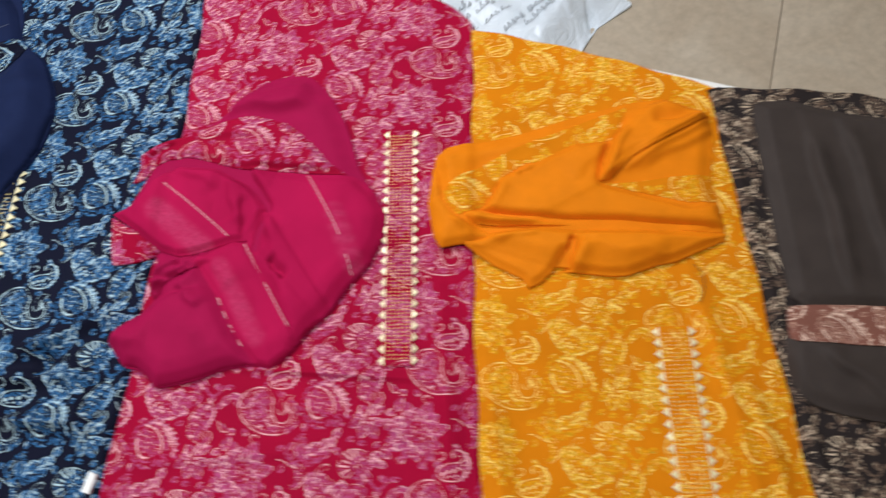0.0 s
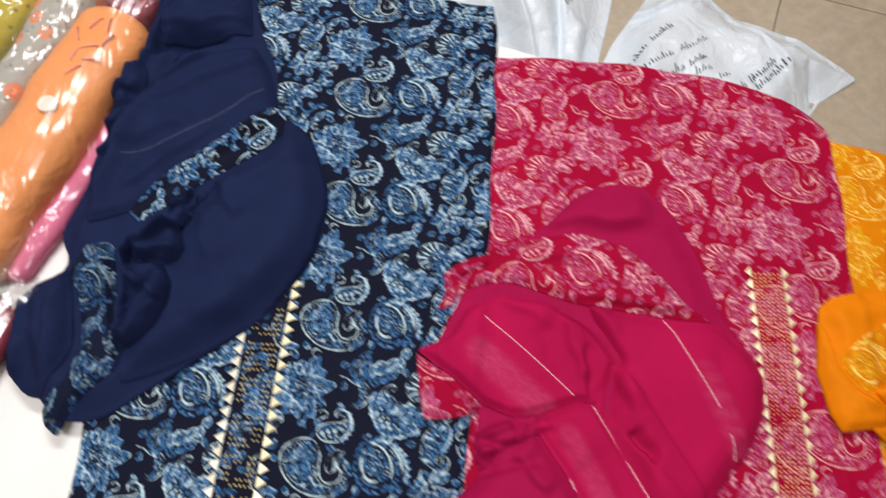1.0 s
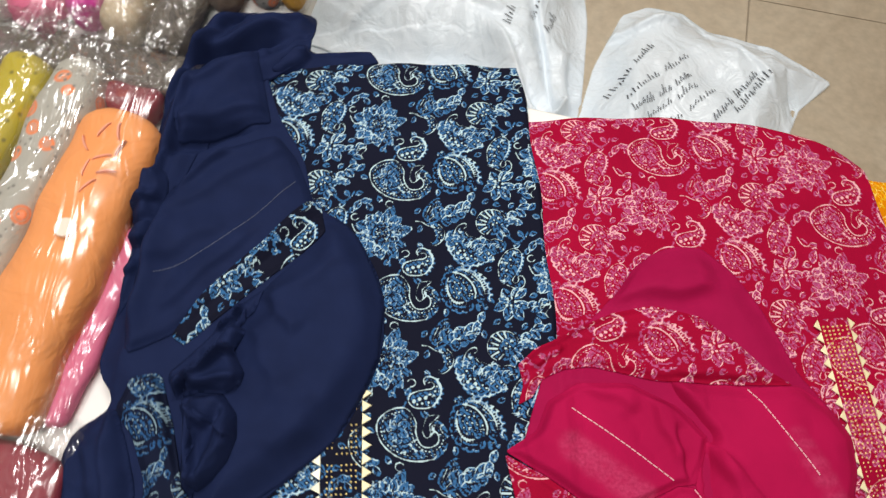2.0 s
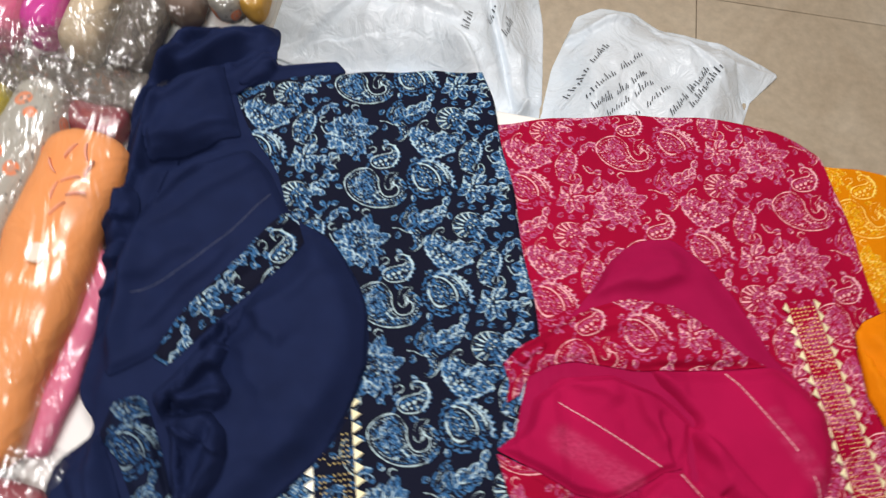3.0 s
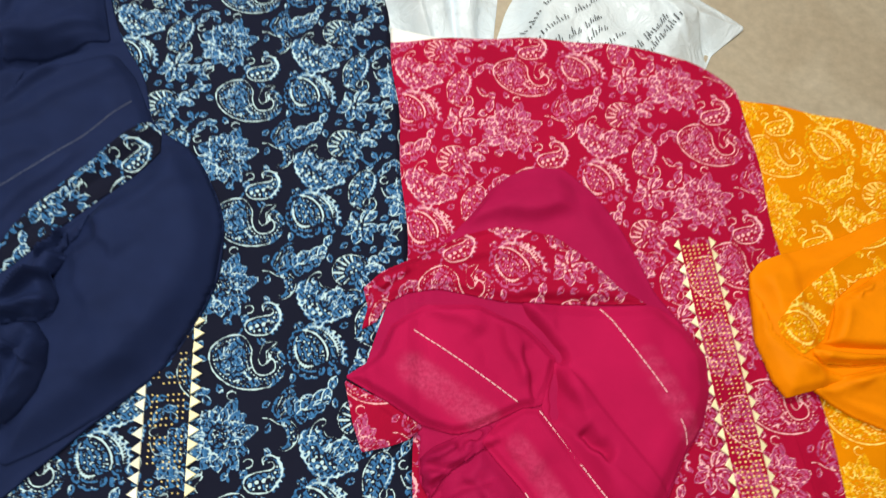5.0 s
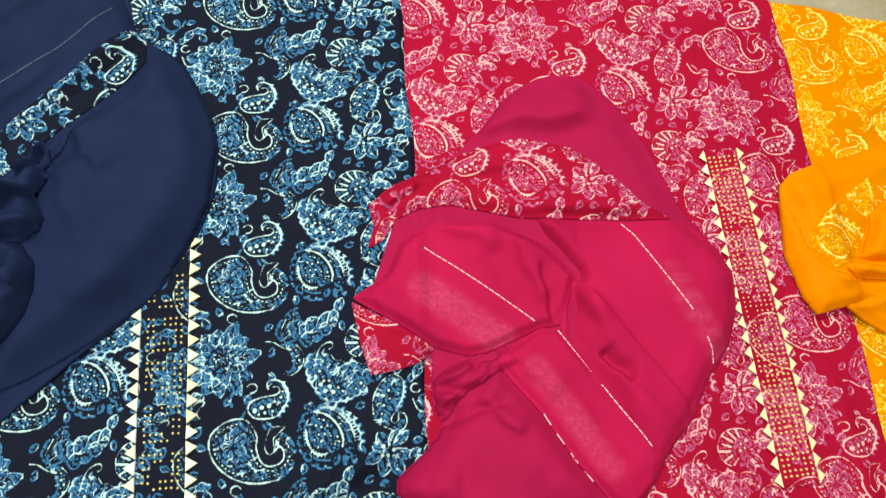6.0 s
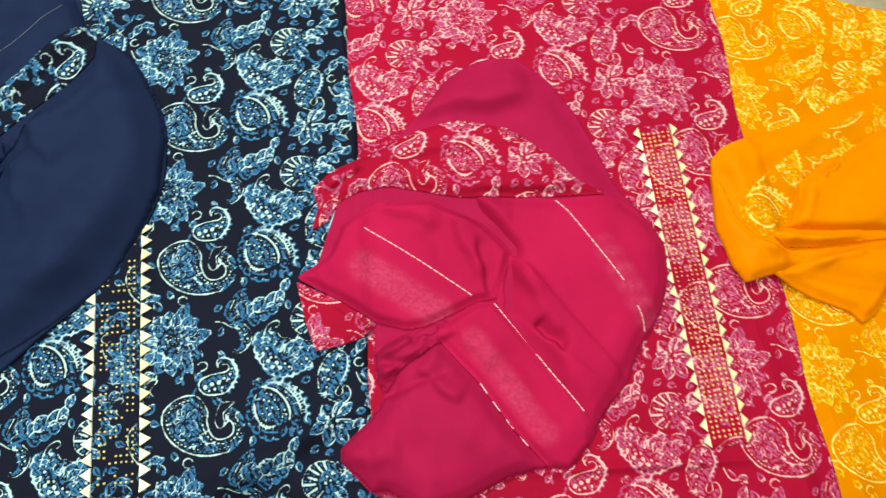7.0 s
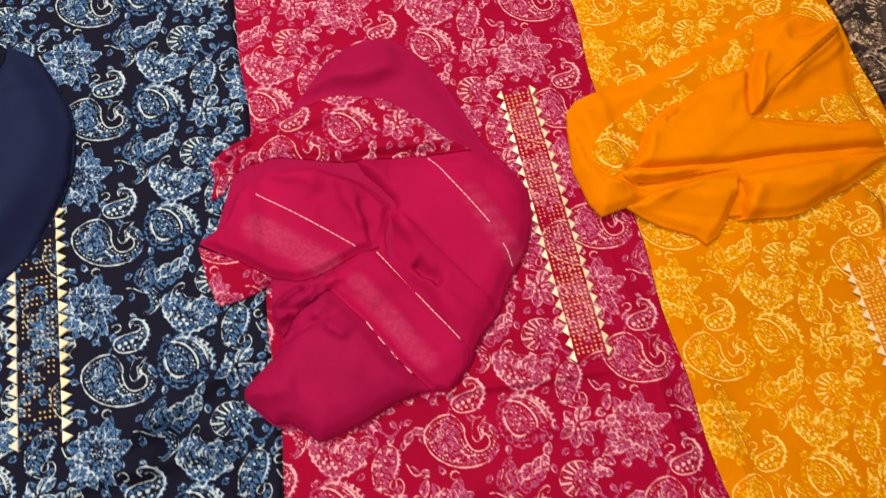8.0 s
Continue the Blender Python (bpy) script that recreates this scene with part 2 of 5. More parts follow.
def along_line(pts, step):
    """Points and normals at even steps along a line."""
    p = smooth(pts)
    s = np.concatenate([[0], np.cumsum(np.hypot(*np.diff(p, axis=0).T))])
    t = np.arange(step / 2, s[-1], step)
    x, y = np.interp(t, s, p[:, 0]), np.interp(t, s, p[:, 1])
    h = 0.5
    dx = np.interp(t + h, s, p[:, 0]) - np.interp(t - h, s, p[:, 0])
    dy = np.interp(t + h, s, p[:, 1]) - np.interp(t - h, s, p[:, 1])
    n = np.hypot(dx, dy) + 1e-9
    return list(zip(x, y, -dy / n, dx / n))


def shape(pts, val):
    """A printed area in the middle tone, broken by the brush, with a darker outline left round it."""
    ring = smooth(pts, True)
    fill(MID, ring, min(1.0, val * 1.45))
    stroke(MID, np.concatenate([ring, ring[:1]]), 1.2, 0.85)


def blue(pts, w):
    stroke(MID, smooth(pts), w, 1.0)


def white(pts, w):
    p = smooth(pts)
    stroke(MID, p, w + 2.2, 1.0, erase=True)
    stroke(LIGHT, p, 0.85 * w, 1.0, dash=prng.uniform(14, 26), gap=0.9, taper=False)


def ribs(pts, depth):
    """Short teeth to one side of a line."""
    for x, y, nx, ny in along_line(pts, 3.1):
        k = -depth * prng.uniform(0.75, 1.1)
        stroke(LIGHT, [(x, y), (x + nx * k, y + ny * k)], 1.3, 0.95)


def scallops(pts, step, pale):
    """A row of little arches along a line."""
    for x, y, nx, ny in along_line(pts, step):
        tx, ty = ny, -nx
        r = step * 0.55
        q = [(x + tx * r * math.cos(a) + nx * 0.8 * r * math.sin(a), y + ty * r * math.cos(a) + ny * 0.8 * r * math.sin(a)) for a in np.linspace(0, -math.pi, 8)]
        if pale:
            stroke(MID, q, 3.0, 0.8)
            stroke(LIGHT, q, 1.6, 0.95)
        else:
            stroke(MID, q, 1.7, 0.95)


def beads(pts, r):
    for x, y, nx, ny in along_line(pts, 4.4):
        stamp(MID, x, y, r + 0.9, 1, erase=True)
        stroke(LIGHT, [(x - ny * 0.8, y + nx * 0.8), (x + ny * 0.8, y - nx * 0.8)], 1.7 * r, 0.95)


def dots(pts, r):
    for x, y in pts:
        stamp(MID, x, y, r + 0.9, 1, erase=True)
        stamp(LIGHT, x + prng.uniform(-0.4, 0.4), y + prng.uniform(-0.4, 0.4), r * prng.uniform(0.85, 1.1), 1.0)


def petal(x0, y0, x1, y1, width, pale=1.4):
    """A leaf or petal from its root to its tip: hatched, veined, with a pale brushed edge."""
    d = np.array([x1 - x0, y1 - y0], float)
    ln = np.hypot(*d)
    d /= ln
    n = np.array([-d[1], d[0]])
    t = np.linspace(0, 1, 12)
    half = width / 2 * np.sin(math.pi * t ** 1.15) ** 0.8
    bend = prng.uniform(-0.10, 0.10) * ln * np.sin(math.pi * t)
    mid = np.array([x0, y0]) + t[:, None] * ln * d + bend[:, None] * n
    up, dn = mid + half[:, None] * n, mid - half[:, None] * n
    ring = np.concatenate([up, dn[::-1]])
    stroke(MID, ring, 2.6, 1, erase=True)
    fill(LIGHT, ring, -1, False)
    fill(MID, ring, 1.0)
    pale *= 0.85
    stroke(MID, ring, 1.0, 0.9)
    stroke(MID, mid[1:9], 1.0, 1, erase=True)
    stroke(LIGHT, up[1:], pale, 1.0, dash=prng.uniform(9, 15), gap=1.2)
    stroke(LIGHT, dn[3:11], pale * 0.8, 0.95, dash=prng.uniform(4, 8), gap=1.4)
    if width > 8:
        for k in (3, 5, 7):
            p = mid[k] + n * half[k] * prng.choice((-0.45, 0.45))
            stroke(LIGHT, [p, p + d * 2.4 + n * prng.uniform(-1, 1)], 1.2, 0.9)


def big_flower(x, y):
    """A many-petalled flower with a dotted heart."""
    for ring, (r0, r1, w) in enumerate(((14, 39, 13), (11, 30, 10), (8, 21, 8))):
        for a in range(8 + 14 * ring, 360, 29):
            c, s = math.cos(math.radians(a)), math.sin(math.radians(a))
            k = prng.uniform(0.82, 1.08)
            petal(x + r0 * c, y + r0 * s, x + r1 * k * c, y + r1 * k * s, w, 1.3)
    stamp(MID, x, y, 13, 1, erase=True)
    stamp(LIGHT, x, y, 13, 1, erase=True)
    shape(arc(x, y, 11, 11, 0, 340, 12), 0.8)
    dots([(x + 9 * math.sqrt(q / 15) * math.cos(2.4 * q), y + 9 * math.sqrt(q / 15) * math.sin(2.4 * q)) for q in range(1, 15)], 1.0)
    for cx, cy, a in ((-22, -34, 150), (30, -30, 250), (-34, 26, 60), (12, 42, 20)):
        stroke(LIGHT, arc(x + cx, y + cy, 5, 4.5, a, a + 270, 20), 1.6, 0.95)


# pomegranate
shape([(-12, 15), (-19, 7), (-20, -4), (-17, -15), (-10, -23), (0, -25), (9, -22), (13, -14), (10, -3), (3, 7), (-5, 13)], 0.62)
shape([(-5, 18), (3, 14), (12, 9), (19, 1), (23, -9), (24, -19), (21, -27), (14, -27), (13, -14), (10, -3), (3, 7)], 0.5)
blue([(-12, 15), (-19, 7), (-20, -4), (-17, -15), (-10, -23), (0, -25), (9, -22)], 1.8)
white([(-14, 15), (-5, 13), (3, 7), (10, -3), (13, -14), (11, -21)], 2.9)
white([(-5, 19), (4, 16), (12, 10), (19, 2), (23, -8), (24, -17)], 2.0)
ribs([(-5, 18), (3, 14), (12, 9), (19, 1), (23, -9), (24, -19)], -4.5)
scallops([(-8, 20), (3, 22), (12, 18), (19, 11), (27, 3), (32, -6), (33, -16), (32, -26)], 8, 1)
white([(-23, 0), (-23, -10), (-20, -20), (-13, -27), (-3, -26)], 2.4)
ribs([(-22, -2), (-22, -10), (-18, -20), (-12, -25), (-3, -26)], 4.2)
scallops([(-20, 14), (-26, 5), (-29, -6), (-27, -19), (-21, -29), (-11, -37), (0, -36)], 8, 0)
blue([(-21, 9), (-25, -1), (-25, -15), (-21, -25), (-12, -32), (-1, -32)], 1.5)
dots([(-10, 8), (-5, 6), (-13, 2), (-8, 0), (-2, 0), (3, -3), (-16, -5), (-11, -7), (-5, -7), (1, -10), (7, -11), (-15, -12), (-9, -14), (-2, -16), (4, -18), (-12, -19), (-6, -20), (8, -16)], 1.3)
shape([(-18, 14), (-19, 22), (-17, 26), (-14, 21), (-12, 16)], 0.9)
shape([(-12, 16), (-9, 21), (-3, 22), (-6, 17)], 0.9)
shape([(-20, 14), (-24, 19), (-24, 24), (-19, 20)], 0.9)
shape([(7, -27), (2, -33), (4, -38), (9, -33)], 0.9)
shape([(12, -28), (12, -37), (16, -39), (17, -32)], 0.9)
shape([(19, -28), (22, -38), (26, -36), (23, -27)], 0.9)
shape([(25, -23), (33, -30), (35, -27), (29, -20)], 0.9)
# paisley
shape([(-85, 16), (-93, 16), (-103, 13), (-113, 6), (-117, -1), (-117, -12), (-112, -24), (-103, -34), (-91, -42), (-78, -46), (-65, -47), (-51, -45), (-41, -39), (-36, -30), (-33, -21), (-37, -11), (-43, -4), (-49, -4), (-53, -10), (-47, -15), (-44, -24), (-50, -31), (-61, -32), (-68, -27), (-72, -17), (-71, -5), (-75, 8)], 0.5)
white([(-83, 15), (-93, 16), (-103, 13), (-113, 6), (-117, -1), (-117, -12), (-112, -24), (-103, -34), (-91, -42), (-78, -46), (-65, -47), (-51, -45)], 2.3)
blue([(-51, -45), (-41, -39), (-36, -30), (-33, -21), (-37, -11), (-43, -4), (-49, -2)], 1.7)
white([(-42, 4), (-51, 5), (-59, 2), (-62, -7), (-64, -15), (-60, -22), (-55, -20), (-54, -14), (-56, -7), (-51, -3), (-42, 4)], 1.6)
white([(-55, -20), (-49, -13), (-45, -19), (-45, -27), (-52, -32), (-62, -32), (-68, -27), (-71, -18), (-72, -11), (-70, -5), (-72, 1), (-75, 8), (-81, 14)], 2.0)
beads([(-78, 8), (-76, -1), (-77, -11), (-75, -22), (-70, -30), (-61, -37), (-49, -36), (-41, -29), (-39, -20), (-43, -10), (-50, -7)], 1.1)
beads([(-88, 11), (-100, 9), (-110, 2), (-113, -7), (-110, -19), (-102, -30), (-89, -37), (-76, -41), (-62, -42), (-50, -40)], 1.1)
petal(-93, -9, -100, 3, 10, 1.3)
petal(-93, -9, -90, 8, 10, 1.3)
petal(-93, -9, -81, -1, 9, 1.3)
petal(-93, -9, -106, -7, 9, 1.3)
petal(-93, -9, -102, -20, 10, 1.3)
petal(-93, -9, -91, -26, 10, 1.3)
petal(-93, -9, -81, -18, 9, 1.3)
petal(-90, -30, -76, -33, 8, 1.3)
petal(-76, -36, -62, -42, 7, 1.3)
# small curled drop on its stem
shape([(-79, 24), (-76, 31), (-66, 34), (-57, 35), (-50, 35), (-46, 39), (-48, 44), (-54, 44), (-59, 46), (-52, 51), (-44, 47), (-39, 40), (-38, 31), (-42, 24), (-46, 18), (-53, 13), (-63, 13), (-72, 14), (-78, 20)], 0.62)
white([(-58, 41), (-60, 46), (-57, 50), (-52, 51), (-44, 47), (-39, 40), (-38, 31), (-42, 24), (-46, 18), (-53, 13), (-63, 13), (-72, 14), (-78, 20), (-79, 25), (-76, 31), (-66, 34), (-57, 35), (-50, 35), (-46, 39), (-49, 44), (-54, 43)], 2.1)
scallops([(-42, 46), (-38, 38), (-37, 29), (-41, 21), (-46, 16)], 6, 1)
dots([(-72, 22), (-65, 24), (-58, 25)], 2.3)
dots([(-68, 18), (-62, 19), (-55, 20), (-50, 26), (-46, 32), (-44, 38), (-52, 29)], 1.6)
blue([(-79, 25), (-81, 35), (-86, 42), (-93, 42), (-96, 34), (-94, 28)], 2.3)
blue([(-81, 23), (-85, 16)], 2.2)
blue([(-65, 11), (-63, 4), (-58, 2), (-56, 7), (-60, 8)], 1.9)
# leaf spray
shape([(-49, -73), (-47, -63), (-39, -54), (-31, -47), (-24, -46), (-24, -57), (-27, -67), (-34, -75), (-43, -79)], 0.6)
blue([(-49, -73), (-47, -63), (-39, -54), (-31, -47), (-24, -46), (-24, -57), (-27, -67), (-34, -75), (-43, -79)], 1.5)
white([(-45, -72), (-40, -61)], 1.4)
white([(-40, -69), (-34, -59)], 1.4)
white([(-35, -66), (-29, -55)], 1.4)
white([(-39, -76), (-30, -68)], 1.4)
white([(-43, -66), (-37, -56)], 1.4)
white([(-59, -78), (-51, -79), (-44, -85), (-37, -88)], 1.8)
blue([(-43, -83), (-26, -78), (-8, -72), (6, -64), (14, -55), (20, -45)], 1.6)
petal(-29, -78, -25, -58, 19, 1.6)
petal(-23, -77, -13, -65, 19, 1.6)
petal(-18, -75, -1, -60, 18, 1.6)
petal(-8, -71, 7, -53, 14, 1.6)
petal(-25, -79, -11, -81, 15, 1.6)
petal(-16, -76, -1, -77, 15, 1.6)
petal(-6, -72, 8, -71, 14, 1.6)
petal(4, -66, 13, -51, 10, 1.6)
petal(13, -55, 21, -40, 9, 1.6)
petal(6, -64, 14, -64, 9, 1.6)
shape([(-41, -82), (-30, -83), (-22, -90), (-21, -100), (-26, -110), (-37, -116), (-42, -113), (-34, -109), (-31, -102), (-34, -92)], 0.6)
white([(-29, -84), (-22, -91), (-21, -101), (-27, -110), (-36, -115), (-42, -112)], 1.5)
dots([(-34, -88), (-29, -89), (-26, -95), (-29, -96), (-26, -100), (-29, -103), (-27, -107)], 1.3)
# feathered wing
shape([(-16, 68), (-18, 61), (-16, 51), (-11, 42), (-4, 31), (6, 25), (16, 27), (26, 29), (36, 34), (45, 39), (55, 41), (58, 53), (49, 59), (40, 58), (30, 59), (20, 61), (9, 63), (4, 69), (-3, 76), (-10, 74)], 0.55)
scallops([(-13, 71), (-18, 62), (-16, 51), (-11, 39), (-4, 29), (5, 25), (16, 25), (26, 28), (37, 33)], 7, 1)
white([(-9, 70), (-5, 78), (1, 82), (7, 83), (9, 78), (4, 75)], 1.9)
white([(5, 71), (9, 63), (14, 64), (21, 59), (29, 61), (36, 56), (44, 59), (54, 54)], 1.5)
dots([(-6, 41), (-2, 35), (-3, 44), (3, 38), (6, 32), (2, 44)], 2.1)
dots([(-11, 50), (-7, 54), (11, 36), (15, 32), (21, 37), (28, 33), (34, 38)], 1.6)
petal(-6, 57, 3, 66, 8, 1.2)
petal(1, 51, 11, 59, 8, 1.2)
petal(7, 45, 19, 55, 9, 1.2)
petal(15, 42, 28, 51, 9, 1.2)
petal(24, 41, 38, 51, 8, 1.2)
petal(34, 42, 49, 50, 8, 1.2)
petal(12, 53, 23, 58, 6, 1.2)
petal(-10, 60, -6, 71, 6, 1.2)
# half-open flower
shape([(67, -86), (64, -74), (53, -67), (41, -66), (31, -68), (23, -76), (20, -86), (23, -97), (31, -102), (42, -103), (52, -100), (59, -95)], 0.55)
white([(60, -78), (53, -68), (41, -66), (31, -68), (23, -76), (20, -86), (23, -97), (31, -102)], 1.5)
white([(26, -80), (35, -84)], 3.0)
white([(23, -87), (33, -88)], 3.0)
white([(26, -96), (34, -92)], 3.0)
white([(29, -73), (37, -79)], 3.0)
white([(35, -69), (41, -77)], 3.0)
white([(43, -68), (45, -75)], 3.0)
white([(34, -101), (40, -95)], 3.0)
dots([(45, -82), (43, -88), (48, -86), (51, -80)], 1.6)
blue([(40, -81), (44, -76), (51, -76), (56, -82), (53, -91), (46, -95), (40, -91), (40, -81)], 1.6)
petal(52, -91, 63, -106, 10, 1.6)
petal(50, -97, 52, -111, 8, 1.6)
petal(58, -84, 76, -82, 10, 1.6)
petal(62, -76, 77, -74, 9, 1.6)
petal(67, -83, 82, -89, 9, 1.6)
# drooping drop
shape([(43, 10), (44, 22), (51, 34), (58, 41), (66, 44), (74, 41), (77, 33), (75, 22), (70, 13), (65, 6), (61, 0), (65, -6), (73, -1), (76, -5), (73, -11), (64, -12), (53, -7), (46, 0)], 0.6)
white([(44, 6), (44, 22), (51, 34), (58, 41), (66, 44), (74, 41), (77, 33), (75, 22), (70, 13), (65, 6), (60, 0), (63, -5), (69, -2), (68, 6), (75, 5), (77, -4), (73, -11), (64, -12), (53, -6)], 1.7)
scallops([(78, 35), (78, 25), (73, 14), (67, 6)], 5, 1)
blue([(50, 9), (52, 22), (60, 32), (69, 34), (69, 25), (61, 15), (56, 6), (56, -3)], 1.6)
dots([(61, 28), (56, 23), (61, 20), (55, 14), (52, 6), (50, 0)], 1.6)
# star flower
petal(55, -30, 47, -11, 12, 1.7)
petal(55, -30, 41, -24, 9, 1.7)
petal(55, -30, 34, -39, 11, 1.7)
petal(55, -30, 48, -53, 13, 1.7)
petal(57, -33, 68, -54, 13, 1.7)
petal(58, -29, 81, -36, 10, 1.7)
petal(57, -26, 67, -10, 10, 1.7)
petal(61, -25, 77, -13, 9, 1.7)
dots([(52, -25), (57, -24), (61, -29), (56, -34), (50, -33)], 2.0)
# buds and small leaves between
petal(75, -38, 88, -31, 7, 1.6)
petal(80, -43, 95, -40, 8, 1.6)
petal(86, -46, 99, -52, 7, 1.6)
petal(90, -34, 102, -30, 9, 1.6)
petal(84, -51, 88, -63, 8, 1.6)
petal(79, -65, 95, -63, 10, 1.6)
petal(77, -67, 87, -79, 9, 1.6)
petal(91, -70, 102, -61, 8, 1.6)
petal(87, 37, 97, 52, 9, 1.6)
petal(96, 51, 107, 52, 8, 1.6)
petal(105, 47, 111, 36, 8, 1.6)
petal(88, 16, 95, 3, 7, 1.6)
petal(95, 3, 107, 6, 8, 1.6)
petal(103, -2, 95, -20, 10, 1.6)
petal(107, -8, 111, -22, 8, 1.6)
white([(84, 18), (87, 8), (92, 4), (99, 4), (106, 0)], 1.8)
blue([(61, 61), (71, 50), (81, 55), (88, 65)], 2.2)
white([(95, -39), (103, -33), (106, -38), (101, -42), (97, -47), (101, -53)], 1.8)
big_flower(-104, -93)

# small leaves in the widest gaps of the ground
busy = (MID > 0.2) | (LIGHT > 0.2)
for _ in range(13):
    busy |= np.roll(busy, 1, 0) | np.roll(busy, -1, 0) | np.roll(busy, 1, 1) | np.roll(busy, -1, 1)
free = np.argwhere(~busy & (np.abs(CX0 + GX * RES) < 108) & (CY0 + GY * RES > -138) & (CY0 + GY * RES < 22))
taken = []
for yy, xx in free[prng.permutation(len(free))]:
    bx, by = CX0 + xx * RES, CY0 + yy * RES
    if all(math.hypot(bx - q, by - w) > 15 for q, w in taken) and len(taken) < 26:
        taken.append((bx, by))
        a = prng.uniform(0, math.tau)
        petal(bx - 5 * math.cos(a), by - 5 * math.sin(a), bx + 5 * math.cos(a), by + 5 * math.sin(a), 6, 1.2)

# brush marks inside the motifs
spots = np.argwhere((MID > 0.42) & (LIGHT < 0.2))
for yy, xx in spots[prng.choice(len(spots), 1000, replace=False)]:
    bx, by = CX0 + xx * RES, CY0 + yy * RES
    th = 2.2 * math.sin(bx * 0.06 + 1.3) + 1.7 * math.sin(by * 0.075) + prng.normal(0, 0.35)
    ln = prng.uniform(2.0, 5.0)
    q = [(bx, by), (bx + ln * math.cos(th), by + ln * math.sin(th))]
    if prng.uniform() < 0.24:
        stroke(LIGHT, q, prng.uniform(1.1, 1.6), prng.uniform(0.7, 1.0), taper=True)
    else:
        stroke(MID, q, prng.uniform(1.0, 1.6), 1.0, erase=True)

edge = (MID > 0.35) & ((np.roll(MID, 2, 0) < 0.12) | (np.roll(MID, -2, 0) < 0.12) | (np.roll(MID, 2, 1) < 0.12) | (np.roll(MID, -2, 1) < 0.12)) & (LIGHT < 0.3)
spots = np.argwhere(edge)
for yy, xx in spots[prng.choice(len(spots), 200, replace=False)]:
    bx, by = CX0 + xx * RES, CY0 + yy * RES
    gy, gx = MID[yy + 3, xx] - MID[yy - 3, xx], MID[yy, xx + 3] - MID[yy, xx - 3]
    th = math.atan2(gy, gx) + math.pi / 2
    ln = prng.uniform(2.5, 6)
    stroke(LIGHT, [(bx - ln / 2 * math.cos(th), by - ln / 2 * math.sin(th)), (bx + ln / 2 * math.cos(th), by + ln / 2 * math.sin(th))], 1.5, prng.uniform(0.7, 1.0))

LIGHT *= np.clip(0.90 + 0.36 * np.sin(GX * 0.11 + 1.7 * np.sin(GY * 0.07)) * np.sin(GY * 0.13 + 1.3 * np.sin(GX * 0.09)), 0.66, 1)
LIGHT *= np.clip(0.98 + 0.3 * np.sin(GX * 0.47 + 2.3 * np.sin(GY * 0.19)) * np.sin(GY * 0.53 + 2.1 * np.sin(GX * 0.23)), 0.74, 1)
halo = LIGHT.copy()
for axis in (0, 1, 0, 1):
    halo = (np.roll(halo, 1, axis) + np.roll(halo, -1, axis) + halo) / 3
LIGHT = np.maximum(LIGHT, np.minimum(1.0, 1.15 * halo))


def fold_cell(layer, lift):
    """Wraps the drawing into one repeat; each next column stands lift millimetres higher."""
    nw, nh = int(CELL_W / RES), int(CELL_H / RES)
    x = CX0 + GX * RES
    y = CY0 + GY * RES
    col = np.floor(x / CELL_W)
    ix = ((x - col * CELL_W) / RES).astype(int) % nw
    iy = (((y - col * lift) % CELL_H) / RES).astype(int) % nh
    cell = np.zeros((nh, nw), np.float32)
    np.maximum.at(cell, (iy.ravel(), ix.ravel()), layer.ravel())
    return cell


class Print:
    """The repeat laid on a cloth: anchor is a pomegranate's centre, turn the print's lean in degrees."""

    def __init__(self, anchor, turn, lift):
        self.anchor, self.turn, self.lift = anchor, math.radians(turn), lift
        self.mid, self.light = fold_cell(MID, lift), fold_cell(LIGHT, lift)

    def layers(self, x, y):
        c, s = math.cos(self.turn), math.sin(self.turn)
        dx, dy = (x - self.anchor[0]) * 1000, (y - self.anchor[1]) * 1000
        u, v = c * dx + s * dy, -s * dx + c * dy
        col = np.floor(u / CELL_W)
        fx = (u - col * CELL_W) / RES
        fy = ((v - col * self.lift) % CELL_H) / RES
        nh, nw = self.mid.shape
        ix, iy = np.minimum(fx.astype(int), nw - 1), np.minimum(fy.astype(int), nh - 1)
        jx, jy = np.minimum(ix + 1, nw - 1), np.minimum(iy + 1, nh - 1)
        tx, ty = fx - ix, fy - iy
        out = []
        for a in (self.mid, self.light):
            out.append((a[iy, ix] * (1 - tx) + a[iy, jx] * tx) * (1 - ty) + (a[jy, ix] * (1 - tx) + a[jy, jx] * tx) * ty)
        return out


def set_print(me, mid, light):
    at = me.color_attributes.new("print", "FLOAT_COLOR", "POINT")
    col = np.ones((len(me.vertices), 4), np.float32)
    col[:, 0], col[:, 1], col[:, 2] = mid, light, 0
    at.data.foreach_set("color", col.ravel())


